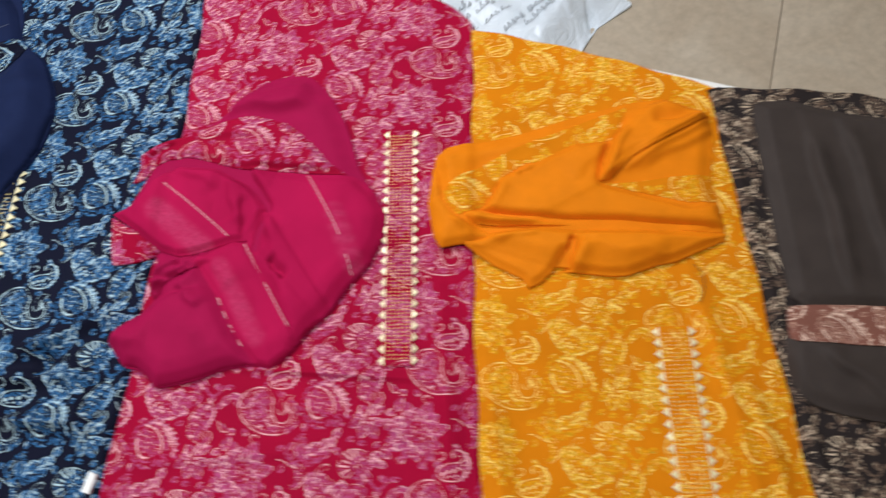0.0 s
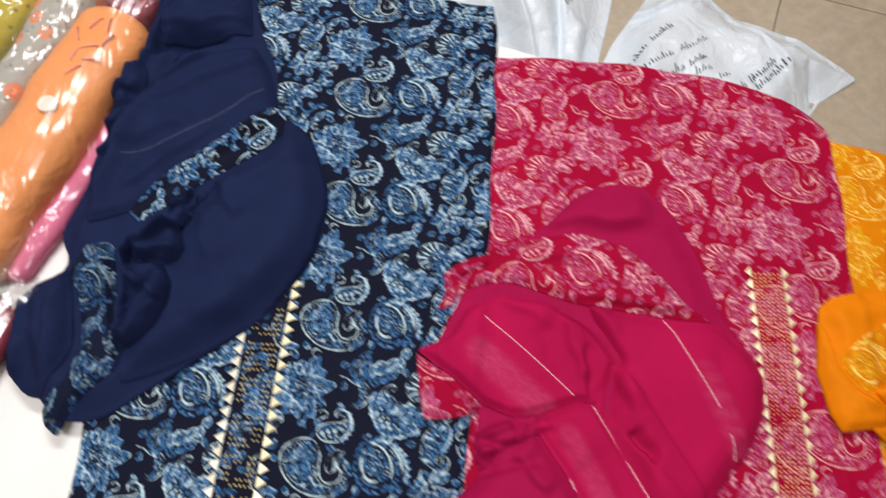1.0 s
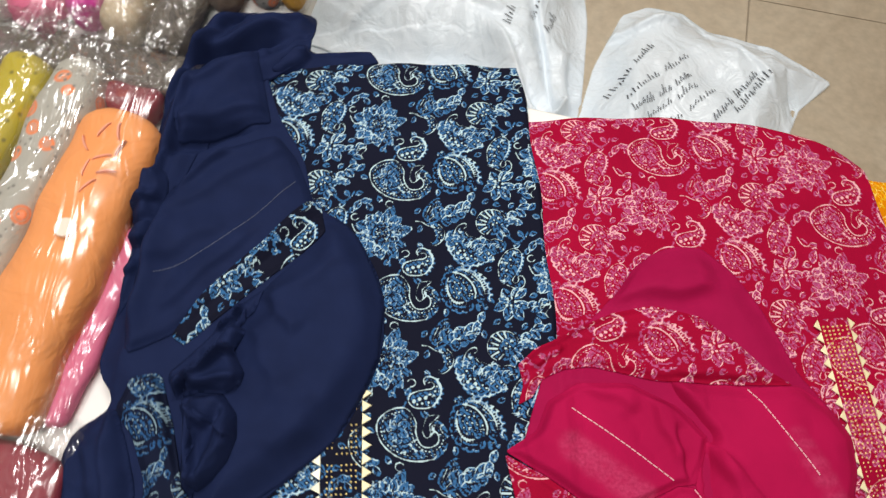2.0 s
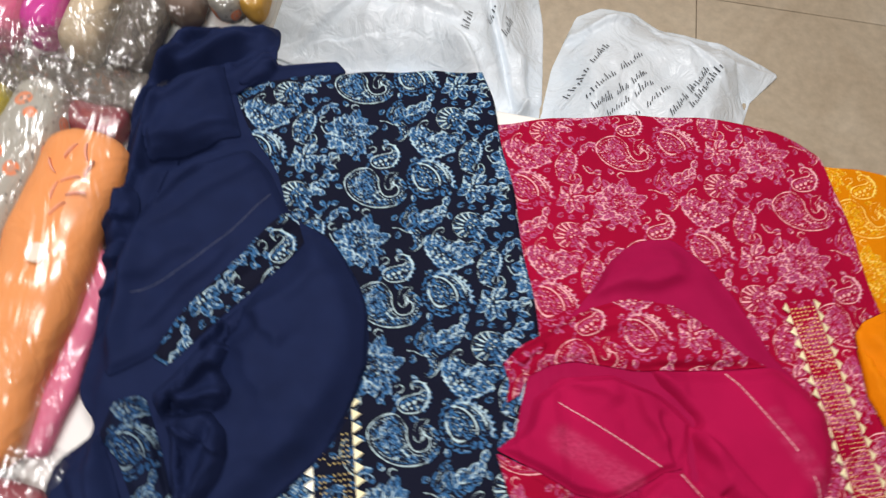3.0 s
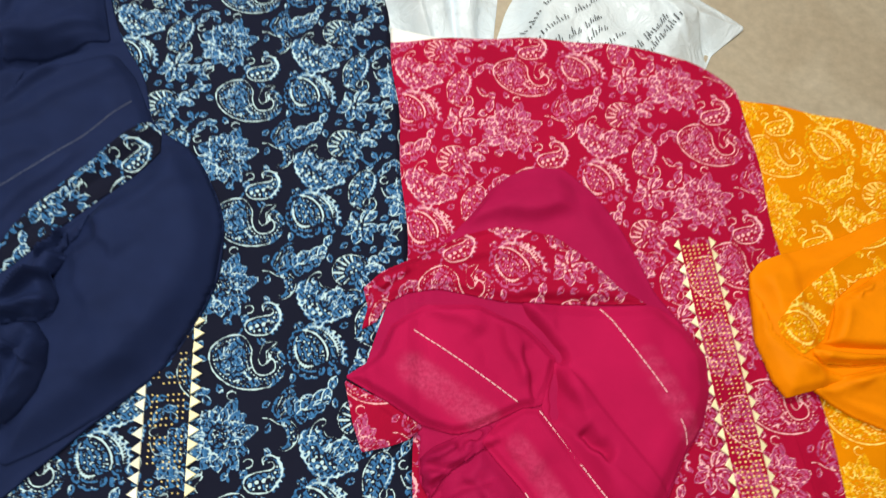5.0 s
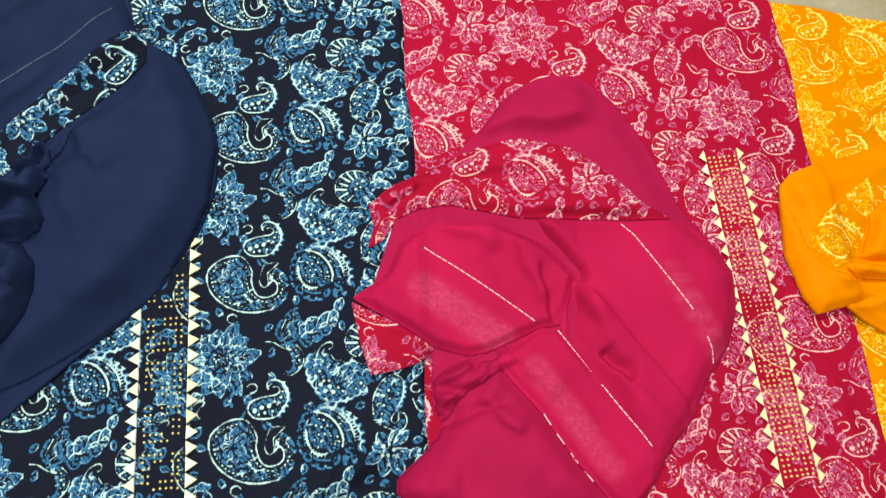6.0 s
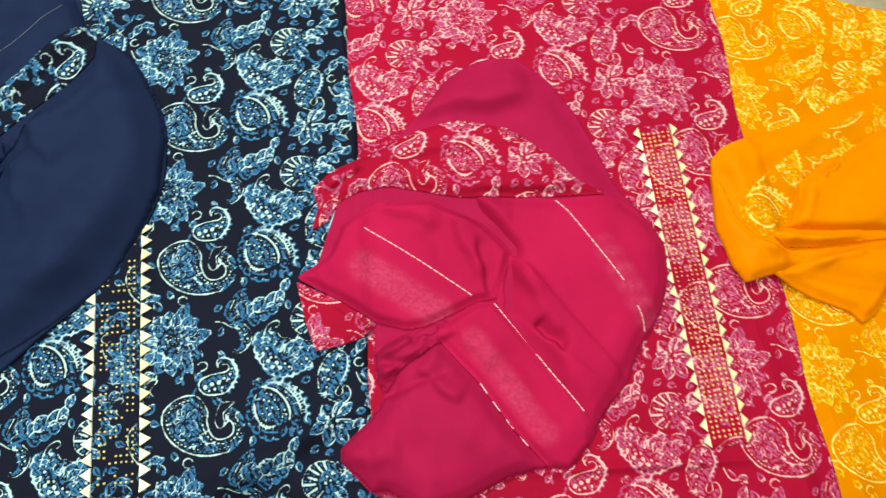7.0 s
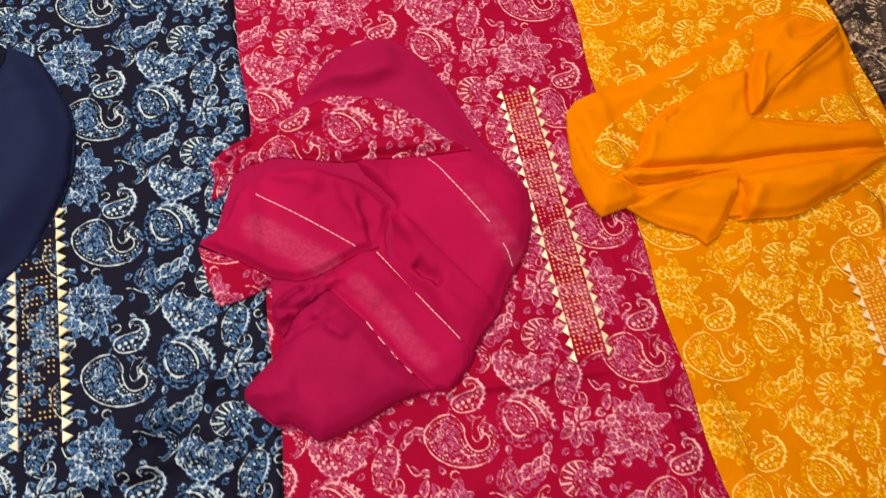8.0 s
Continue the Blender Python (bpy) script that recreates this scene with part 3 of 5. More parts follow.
# ---- room ----
ROOM_X, ROOM_Y, CEIL = (-2.3, 2.3), (-1.6, 3.6), 2.2
bm = bmesh.new()
box(bm, ROOM_X[0], ROOM_Y[0], FLOOR - 0.12, ROOM_X[1], ROOM_Y[1], FLOOR - 0.012)
floor = tagged(part("floor", bm, GROUT), "beige stone tile floor with thin joints", "floor", kind="structure")
for nm, b in (("wall_north", (ROOM_X[0], ROOM_Y[1], ROOM_X[1], ROOM_Y[1] + 0.12)), ("wall_south", (ROOM_X[0], ROOM_Y[0] - 0.12, ROOM_X[1], ROOM_Y[0])),
              ("wall_west", (ROOM_X[0] - 0.12, ROOM_Y[0] - 0.12, ROOM_X[0], ROOM_Y[1] + 0.12)), ("wall_east", (ROOM_X[1], ROOM_Y[0] - 0.12, ROOM_X[1] + 0.12, ROOM_Y[1] + 0.12))):
    bm = bmesh.new()
    box(bm, b[0], b[1], FLOOR - 0.12, b[2], b[3], CEIL)
    tagged(part(nm, bm, WALL), "plain cream painted wall", "wall", kind="structure")
bm = bmesh.new()
box(bm, ROOM_X[0] - 0.12, ROOM_Y[0] - 0.12, CEIL, ROOM_X[1] + 0.12, ROOM_Y[1] + 0.12, CEIL + 0.12)
tagged(part("ceiling", bm, WALL), "plain white ceiling", "ceiling", kind="structure")

# ---- low platform under the cloths, and the one beside it that bears the packs ----
EDGE = 10.0


def platform(name, cx, cy, wide, deep, turn, label, inset=0.05):
    t = thing(name, label, "table", place=(cx, cy, FLOOR))
    t.rotation_euler[2] = radians(turn)
    bm = bmesh.new()
    box(bm, -wide / 2, -deep / 2, TOP - FLOOR - 0.06, wide / 2, deep / 2, TOP - FLOOR, 0.012)
    part("top", bm, SHEET, t)
    bm = bmesh.new()
    box(bm, -wide / 2 + inset, -deep / 2 + inset, 0.0, wide / 2 - inset, deep / 2 - inset, TOP - FLOOR - 0.058)
    part("base", bm, WALL, t)
    return t


platform("low_table", -0.42, 0.800, 2.85, 1.14, -EDGE, "low cream-white table on which the printed fabrics lie")
platform("side_table", -1.27, 1.754, 1.44, 0.44, -EDGE, "low cream-white side table under the packed fabrics", 0.2)


# ---- printed dress fabrics ----
STEP = 0.00105


def quad_curve(p, q, r, t):
    """A curve from p through q at its middle to r."""
    p, q, r = np.array(p), np.array(q), np.array(r)
    c = 2 * q - (p + r) / 2
    t = t[:, None]
    return (1 - t) ** 2 * p + 2 * t * (1 - t) * c + t * t * r


def fabric_mesh(name, left, right, top_bow, level, pr, wrinkles=(), corner=0.0, seed=0, droop=0.0, step=STEP):
    wide = np.hypot(*(np.array(right[0]) - left[0]))
    long = np.hypot(*(np.array(left[2]) - left[0]))
    nx, ny = int(wide / step), int(long / step)
    t, s = np.linspace(0, 1, ny), np.linspace(0, 1, nx)
    L, R = quad_curve(*left, t), quad_curve(*right, t)
    P = L[:, None, :] * (1 - s)[None, :, None] + R[:, None, :] * s[None, :, None]
    x, y = P[..., 0].copy(), P[..., 1].copy()
    S, T = np.meshgrid(s, t)
    y += top_bow * np.sin(math.pi * S) * np.exp(-T * 9)
    y -= corner * np.clip((S - 0.72) / 0.28, 0, 1) ** 2.6 * np.exp(-T * 14)
    x += 0.0022 * np.sin(34 * T + seed) * (np.exp(-S * 12) + np.exp(-(1 - S) * 12))
    y += 0.0018 * np.sin(27 * S + seed) * np.exp(-T * 25)
    dist = np.minimum(np.minimum(S, 1 - S) * wide, np.minimum(T, 1 - T) * long)
    z = level + 0.0016 * ripple(x, y, seed + 3, 16.0, 3) * np.clip(dist / 0.03, 0, 1)
    for x0, y0, x1, y1, amp, w in wrinkles:
        ex, ey = x1 - x0, y1 - y0
        q = np.clip(((x - x0) * ex + (y - y0) * ey) / (ex * ex + ey * ey), 0, 1)
        d = ((x - x0) * ey - (y - y0) * ex) / math.hypot(ex, ey)
        dd = np.hypot(x - x0 - q * ex, y - y0 - q * ey)
        z += 1.8 * amp * np.exp(-(dd / w) ** 2) * np.where(d > 0, 1.0, 0.75) * np.sin(math.pi * np.clip(q, 0.03, 0.97)) ** 0.6
    z -= droop * np.clip(1 - T * long / 0.07, 0, 1) ** 1.6
    roll = np.clip(1 - dist / 0.006, 0, 1)
    z -= 0.0075 * roll ** 2
    verts = np.stack([x, y, z], -1).reshape(-1, 3)
    faces = grid_faces(nx, ny)
    idx = np.arange(nx * ny).reshape(ny, nx)
    ring = np.concatenate([idx[0], idx[1:, -1], idx[-1, -2::-1], idx[-2:0:-1, 0]])
    low = verts[ring].copy()
    low[:, 2] = np.minimum(low[:, 2] - 0.002, TOP + 0.0005) - np.where(T.ravel()[ring] < 0.01, 0.002, 0)
    n0 = len(verts)
    j = np.arange(len(ring))
    k = (j + 1) % len(ring)
    skirt = np.stack([ring[j], n0 + j, n0 + k, ring[k]], 1)
    verts = np.concatenate([verts, low])
    me = mesh_from(name, verts, np.concatenate([faces[:, ::-1], skirt]))
    mid, light = pr.layers(verts[:, 0], verts[:, 1])
    set_print(me, mid, light)
    return me


BLUE_PR = Print((-0.302, 1.058), 7.7, 95.0)
PINK_PR = Print((0.053, 1.127), 8.3, 46.0)
YELLOW_PR = Print((0.440, 0.705), 9.5, 70.0)
BROWN_PR = Print((0.66, 1.05), 9.9, 70.0)


def dress(label, left, right, bow, level, pr, mat, **more):
    t = thing("dress_fabric", label, "fabric", "printed dress fabrics", (*left[0], level))
    me = fabric_mesh("printed_panel", left, right, bow, level, pr, **more)
    ob = part("printed_panel", me, mat, t)
    ob.matrix_parent_inverse = Matrix.Translation((-left[0][0], -left[0][1], -level))
    return t


pink_dress = dress("crimson cotton dress fabric block-printed with pale paisleys, neckline trim sewn on", ((-0.262, 1.312), (-0.205, 0.90), (-0.180, 0.42)),
                   ((0.246, 1.318), (0.296, 0.858), (0.367, 0.42)), 0.024, 0.001, PINK_PR, PINK_PRINT, corner=0.050, seed=2, droop=0.009,
                   wrinkles=[(-0.02, 0.655, 0.26, 0.672, 0.004, 0.006), (0.05, 0.62, 0.30, 0.60, 0.003, 0.012), (0.200, 1.10, 0.248, 0.80, 0.0022, 0.007), (0.215, 1.06, 0.262, 0.78, 0.0012, 0.007),
                             (0.26, 0.80, 0.31, 0.52, 0.006, 0.014), (-0.1, 0.52, 0.10, 0.56, 0.003, 0.012)])
blue_dress = dress("dark navy cotton dress fabric block-printed with blue and white paisleys", ((-0.642, 1.362), (-0.648, 0.93), (-0.572, 0.515)),
                   ((-0.243, 1.401), (-0.183, 0.99), (-0.138, 0.42)), 0.012, 0.008, BLUE_PR, NAVY_PRINT, seed=5, droop=0.006,
                   wrinkles=[(-0.241, 0.707, -0.305, 0.515, -0.0075, 0.016), (-0.293, 0.62, -0.156, 0.638, -0.0060, 0.011), (-0.34, 0.62, -0.18, 0.72, 0.0119, 0.013), (-0.40, 0.585, -0.16, 0.63, 0.0102, 0.012), (-0.42, 0.54, -0.15, 0.56, 0.0119, 0.014),
                             (-0.24, 0.66, -0.17, 0.52, 0.0085, 0.012), (-0.52, 0.56, -0.36, 0.47, 0.0085, 0.014)])
yellow_dress = dress("mustard yellow cotton dress fabric block-printed with pale paisleys", ((0.219, 1.262), (0.280, 0.86), (0.360, 0.42)),
                     ((0.640, 1.174), (0.712, 0.81), (0.800, 0.42)), 0.010, -0.004, YELLOW_PR, YELLOW_PRINT, seed=9, step=0.0012,
                     wrinkles=[(0.60, 0.86, 0.69, 0.55, 0.006, 0.016), (0.33, 0.72, 0.39, 0.46, 0.005, 0.014), (0.66, 0.74, 0.73, 0.52, 0.005, 0.012)])
brown_dress = dress("dark brown cotton dress fabric block-printed with bronze flowers", ((0.622, 1.166), (0.695, 0.81), (0.790, 0.36)),
                    ((1.02, 1.15), (1.06, 0.80), (1.12, 0.36)), 0.018, 0.006, BROWN_PR, BROWN_PRINT, seed=12, step=0.0018)


# ---- beaded neckline trims with foil triangles ----
def neck_trim(owner, p, q, width, level, pr, mat, teeth, tooth, foil_left, foil_right, skip, bright, under=0.4):
    """A sewn strip from p (top) to q (bottom): studs in rows, a row of foil triangles down each side."""
    p, q = Vector((*p, 0)), Vector((*q, 0))
    along = (q - p).normalized()
    side = Vector((-along.y, along.x, 0))
    length = (q - p).length
    nx, ny = int(width / STEP), int(length / STEP)
    s, t = np.meshgrid(np.linspace(-0.5, 0.5, nx) * width, np.linspace(0, 1, ny) * length)
    x, y = p.x + along.x * t + side.x * s, p.y + along.y * t + side.y * s
    edge = np.minimum(width / 2 - abs(s), np.minimum(t, length - t))
    z = level + 0.0012 + 0.0016 * np.clip(edge / 0.003, 0, 1) + 0.0007 * ripple(x, y, 21, 40.0, 3)
    me = mesh_from("neckline_strip", np.stack([x, y, z], -1).reshape(-1, 3), grid_faces(nx, ny))
    mid, light = pr.layers(x.ravel() + 0.03, y.ravel() + 0.02)
    set_print(me, mid * under, light * under)
    frame_inverse = Matrix.Translation(-owner.location)
    strip = part("neckline_strip", me, mat, owner, "beaded neckline strip")
    strip.matrix_parent_inverse = frame_inverse
    # studs
    verts, faces = [], []
    cols = 7 if skip else 6
    rows = int(length / (0.0062 if skip else 0.0052))
    key = ("##.####", "##.####", "##...##", "##...##", "####.##", "#####..", ".......")
    rng = random.Random(4)
    for r in range(2, rows - 1):
        for c in range(cols):
            if skip and key[r % 7][c if r // 7 % 2 else 6 - c] == ".":
                continue
            if c >= 2 and not skip and r % 12 == 6 and c < 4:
                continue
            if rng.random() < 0.05:
                continue
            u = ((0.34 - 0.66 * c / (cols - 1)) if skip else (-0.36 + 0.72 * c / (cols - 1))) * width + rng.uniform(-0.0004, 0.0004)
            v = r / rows * length + rng.uniform(-0.0005, 0.0005)
            o = p + along * v + side * u
            zz = level + 0.0028
            n0 = len(verts)
            rad = 0.0016
            for a in range(6):
                verts.append((o.x + rad * math.cos(a * math.pi / 3), o.y + rad * math.sin(a * math.pi / 3), zz - 0.0008))
            for a in range(6):
                verts.append((o.x + rad * 0.55 * math.cos(a * math.pi / 3), o.y + rad * 0.55 * math.sin(a * math.pi / 3), zz + 0.0012))
            for a in range(6):
                b = (a + 1) % 6
                faces.append((n0 + a, n0 + b, n0 + 6 + b, n0 + 6 + a))
            faces.append((n0 + 6, n0 + 7, n0 + 8, n0 + 9))
            faces.append((n0 + 9, n0 + 10, n0 + 11, n0 + 6))
    studs = part("studs", mesh_from("studs", verts, faces, False), bright, strip, "rows of tiny gold studs")
    tagged(studs, kind="stuff")
    # triangles
    bm = bmesh.new()
    h, w, d = tooth, length / teeth * 0.96, 0.0012
    a = [bm.verts.new(c) for c in ((0, -w / 2, 0), (h, 0, 0), (0, w / 2, 0))]
    b = [bm.verts.new(c) for c in ((0.0006, -w / 2 + 0.001, d), (h - 0.0016, 0, d * 0.7), (0.0006, w / 2 - 0.001, d))]
    bm.faces.new(b)
    for k in range(3):
        bm.faces.new((a[k], a[(k + 1) % 3], b[(k + 1) % 3], b[k]))
    bmesh.ops.recalc_face_normals(bm, faces=bm.faces)
    shared = {}
    for foil in (foil_left, foil_right):
        if foil not in shared:
            me = bpy.data.meshes.new("foil_triangle")
            bm.to_mesh(me)
            me.materials.append(foil)
            shared[foil] = me
    bm.free()
    turn = math.degrees(math.atan2(side.y, side.x))
    for sgn, foil in ((1, foil_right), (-1, foil_left)):
        for k in range(teeth):
            o = p + along * ((k + 0.5) / teeth * length) + side * (sgn * width * 0.47)
            tri = part("foil_triangle", shared[foil], None, strip)
            tri.matrix_basis = pose(o.x, o.y, level + 0.0022, rng.uniform(-5, 5), rng.uniform(-7, 7), turn + (0 if sgn > 0 else 180) + rng.uniform(-4, 4))


neck_trim(pink_dress, (0.162, 1.046), (0.214, 0.683), 0.040, 0.002, PINK_PR, PINK_PRINT, 23, 0.0078, PALE_GOLD, PALE_GOLD, False, STUD, 0.9)
neck_trim(blue_dress, (-0.440, 0.914), (-0.409, 0.633), 0.050, 0.009, BLUE_PR, NAVY_PRINT, 19, 0.0115, CREAM_FOIL, PALE_GOLD, True, STUD, 0.8)
neck_trim(yellow_dress, (0.572, 0.782), (0.622, 0.44), 0.042, -0.003, YELLOW_PR, YELLOW_PRINT, 23, 0.009, PALE_GOLD, PALE_GOLD, False, STUD, 0.9)


# ---- crumpled cloths and bags built from soft outlines ----
def soften(pts, turns=2, cut=0.2):
    p = np.asarray(pts, float)
    for _ in range(turns):
        n = np.roll(p, -1, 0)
        p = np.stack([p * (1 - cut) + n * cut, p * cut + n * (1 - cut)], 1).reshape(-1, 2)
    return p


def outline_distance(ring, x, y):
    """Inside test, distance to the ring and the nearest point on it."""
    inside = np.zeros(x.shape, bool)
    best = np.full(x.shape, 1e9)
    nxp, nyp = np.zeros_like(x), np.zeros_like(y)
    for (ax, ay), (bx, by) in zip(ring, np.roll(ring, -1, 0)):
        ex, ey = bx - ax, by - ay
        if ay != by:
            inside ^= ((ay > y) != (by > y)) & (x < ex * (y - ay) / ey + ax)
        q = np.clip(((x - ax) * ex + (y - ay) * ey) / (ex * ex + ey * ey + 1e-12), 0, 1)
        d = np.hypot(x - ax - q * ex, y - ay - q * ey)
        m = d < best
        best[m], nxp[m], nyp[m] = d[m], (ax + q * ex)[m], (ay + q * ey)[m]
    return inside, best, nxp, nyp


class Dresses:
    """The tops of the four dress fabrics under the scarves."""

    def height(self, x, y):
        e1 = np.interp(y, [0.42, 0.99, 1.40], [-0.138, -0.183, -0.243])
        e2 = np.interp(y, [0.42, 0.86, 1.29], [0.367, 0.291, 0.232])
        e3 = np.interp(y, [0.36, 0.81, 1.166], [0.790, 0.695, 0.622])
        step = lambda e: np.clip((x - e) / 0.012 + 0.2, 0, 1)
        return 0.0105 - 0.0065 * step(e1) - 0.0050 * step(e2) + 0.0095 * step(e3) + 0.006 * np.exp(-((x - e2 + 0.03) / 0.04) ** 4)


class Sheet:
    """A soft sheet within an outline that rests on what lies below: puff is its fullness, folds its ridges."""

    def __init__(self, pts, below, puff=0.006, reach=0.02, gap=0.0025, folds=(), crumple=0.0008, scale=40.0, seed=0, cut=0.2, tilt=(9, 0), creased=False, grow=0.0):
        pts = np.asarray(pts, float)
        self.ring = soften(pts + (pts - pts.mean(0)) * grow, 2, cut)
        self.below, self.puff, self.reach, self.gap = below, puff, reach, gap
        self.folds, self.crumple, self.scale, self.seed, self.tilt, self.creased = folds, crumple, scale, seed, tilt, creased

    def rise(self, x, y, d):
        k = np.clip(d / self.reach, 0, 1)
        k = 0.06 * np.sqrt(1 - (1 - k) ** 2) + 0.94 * k * k * (3 - 2 * k)
        wave = ripple(x, y, self.seed, self.scale, 4)
        if self.creased:
            wave = 1 - 2.2 * np.abs(wave) + 0.5 * (1 - 2.2 * np.abs(ripple(x, y, self.seed + 9, self.scale * 2.3, 3)))
        z = self.puff * k + 1.25 * self.crumple * wave * (0.35 + 0.65 * k)
        z -= self.tilt[1] * np.maximum(0, y - self.tilt[0])
        for x0, y0, x1, y1, amp, w in self.folds:
            ex, ey = x1 - x0, y1 - y0
            n = math.hypot(ex, ey)
            q = np.clip(((x - x0) * ex + (y - y0) * ey) / (n * n), -0.2, 1.2)
            side = ((x - x0) * ey - (y - y0) * ex) / n + 0.15 * w * np.sin(q * 9 + x0 * 70)
            along = np.hypot(x - x0 - q * ex, y - y0 - q * ey)
            across = np.where(side > 0, side / (0.55 * w), side / (1.5 * w))
            z += 1.9 * amp * np.exp(-across ** 2) * np.exp(-(np.maximum(0, np.abs(q - 0.5) - 0.42) / 0.2) ** 2) * np.clip(d / 0.006, 0.25, 1)
        return z

    def height(self, x, y):
        inside, d, _, _ = outline_distance(self.ring, x, y)
        z = self.base(x, y) + self.gap + self.rise(x, y, d)
        return np.where(inside, z, -9.0)

    def base(self, x, y):
        out = np.full(x.shape, -9.0)
        for b in self.below:
            out = np.maximum(out, b if isinstance(b, (int, float)) else b.height(x, y))
        return out

    def mesh(self, name, step, pr=None, skirt=0.0025, fade=None):
        lo, hi = self.ring.min(0) - step, self.ring.max(0) + step
        xs, ys = np.arange(lo[0], hi[0] + step, step), np.arange(lo[1], hi[1] + step, step)
        x, y = np.meshgrid(xs, ys)
        inside, d, px, py = outline_distance(self.ring, x, y)
        snap = ~inside & (d < step * 1.05)
        x, y, d = np.where(snap, px, x), np.where(snap, py, y), np.where(snap, 0, d)
        keep = inside | snap
        base = self.base(x, y)
        for _ in range(max(1, int(0.006 / step))):
            pad = np.pad(base, 1, mode="edge")
            soft = (pad[:-2, 1:-1] + pad[2:, 1:-1] + pad[1:-1, :-2] + pad[1:-1, 2:] + 2 * base) / 6
            base = np.maximum(soft, base - 0.0015)
        z = base + self.gap + self.rise(x, y, d)
        ny, nx = x.shape
        f = grid_faces(nx, ny)
        f = f[keep.ravel()[f].all(1)]
        e = np.concatenate([f[:, [0, 1]], f[:, [1, 2]], f[:, [2, 3]], f[:, [3, 0]]])
        key = np.sort(e, 1)
        _, first, count = np.unique(key[:, 0] * (nx * ny) + key[:, 1], return_index=True, return_counts=True)
        rim = e[first[count == 1]]
        v = np.stack([x, y, z], -1).reshape(-1, 3)
        low_of = {int(a): i for i, a in enumerate(np.unique(rim))}
        ids = np.unique(rim)
        low = v[ids].copy()
        low[:, 2] -= skirt
        n0 = len(v)
        walls = [(a, n0 + low_of[int(a)], n0 + low_of[int(b)], b) for a, b in rim]
        f = np.concatenate([f, np.array(walls, int)])
        v = np.concatenate([v, low])
        used = np.unique(f)
        remap = np.zeros(len(v), int)
        remap[used] = np.arange(len(used))
        me = mesh_from(name, v[used], remap[f])
        if pr:
            mid, light = pr.layers(v[used][:, 0], v[used][:, 1])
            if fade:
                x0, y0, x1, y1, w, top = fade
                ex, ey = x1 - x0, y1 - y0
                q = np.clip(((v[used][:, 0] - x0) * ex + (v[used][:, 1] - y0) * ey) / (ex * ex + ey * ey), 0, 1)
                dd = np.hypot(v[used][:, 0] - x0 - q * ex, v[used][:, 1] - y0 - q * ey)
                k = top * np.exp(-(dd / w) ** 4)
                grain = 0.75 + 0.25 * ripple(v[used][:, 0], v[used][:, 1], 91, 260.0, 2) + 0.12 * ripple(v[used][:, 0], v[used][:, 1], 95, 60.0, 2)
                mid, light = (0.06 + 0.24 * k * grain) * (k > 0.02), light * k * 0.15
            set_print(me, mid, light)
        return me


class FlatTop:
    def __init__(self, z):
        self.z = z

    def height(self, x, y):
        return np.full(np.shape(x), self.z)


def sheet_part(owner, name, sheet, mat, step=0.0028, pr=None, label="", skirt=0.0045, fade=None):
    ob = part(name, sheet.mesh(name, step, pr, skirt, fade), mat, owner, label)
    ob.matrix_parent_inverse = Matrix.Translation(-owner.location)
    return ob


def stitch(owner, pts, sheets, mat, name="stitching", r=0.0007, dash=0.006, gap=0.0012):
    """A sewn line of short raised stitches along a curve."""
    pts = np.asarray(pts, float)
    t = np.linspace(0, 1, 60)
    if len(pts) == 3:
        pts = quad_curve(*pts, t)
    s = np.concatenate([[0], np.cumsum(np.hypot(*np.diff(pts, axis=0).T))])
    n = int(s[-1] / (dash + gap))
    verts, faces = [], []
    for k in range(n):
        a = np.array([0, 0.5, 1.0]) * dash + k * (dash + gap)
        x, y = np.interp(a, s, pts[:, 0]), np.interp(a, s, pts[:, 1])
        z = np.max([sh.height(x, y) for sh in sheets], 0) + 0.0008
        dx, dy = x[2] - x[0], y[2] - y[0]
        m = math.hypot(dx, dy) + 1e-9
        ox, oy = -dy / m * r, dx / m * r
        n0 = len(verts)
        for i in range(3):
            verts += [(x[i] - ox, y[i] - oy, z[i] - 0.0004), (x[i], y[i], z[i] + 0.0005), (x[i] + ox, y[i] + oy, z[i] - 0.0004)]
        for i in range(2):
            for j in range(2):
                q = n0 + i * 3 + j
                faces.append((q, q + 3, q + 4, q + 1))
    ob = part(name, mesh_from(name, verts, faces), mat, owner)
    ob.matrix_parent_inverse = Matrix.Translation(-owner.location)
    return ob


ON_CLOTH = Dresses()
LIE = 0.004

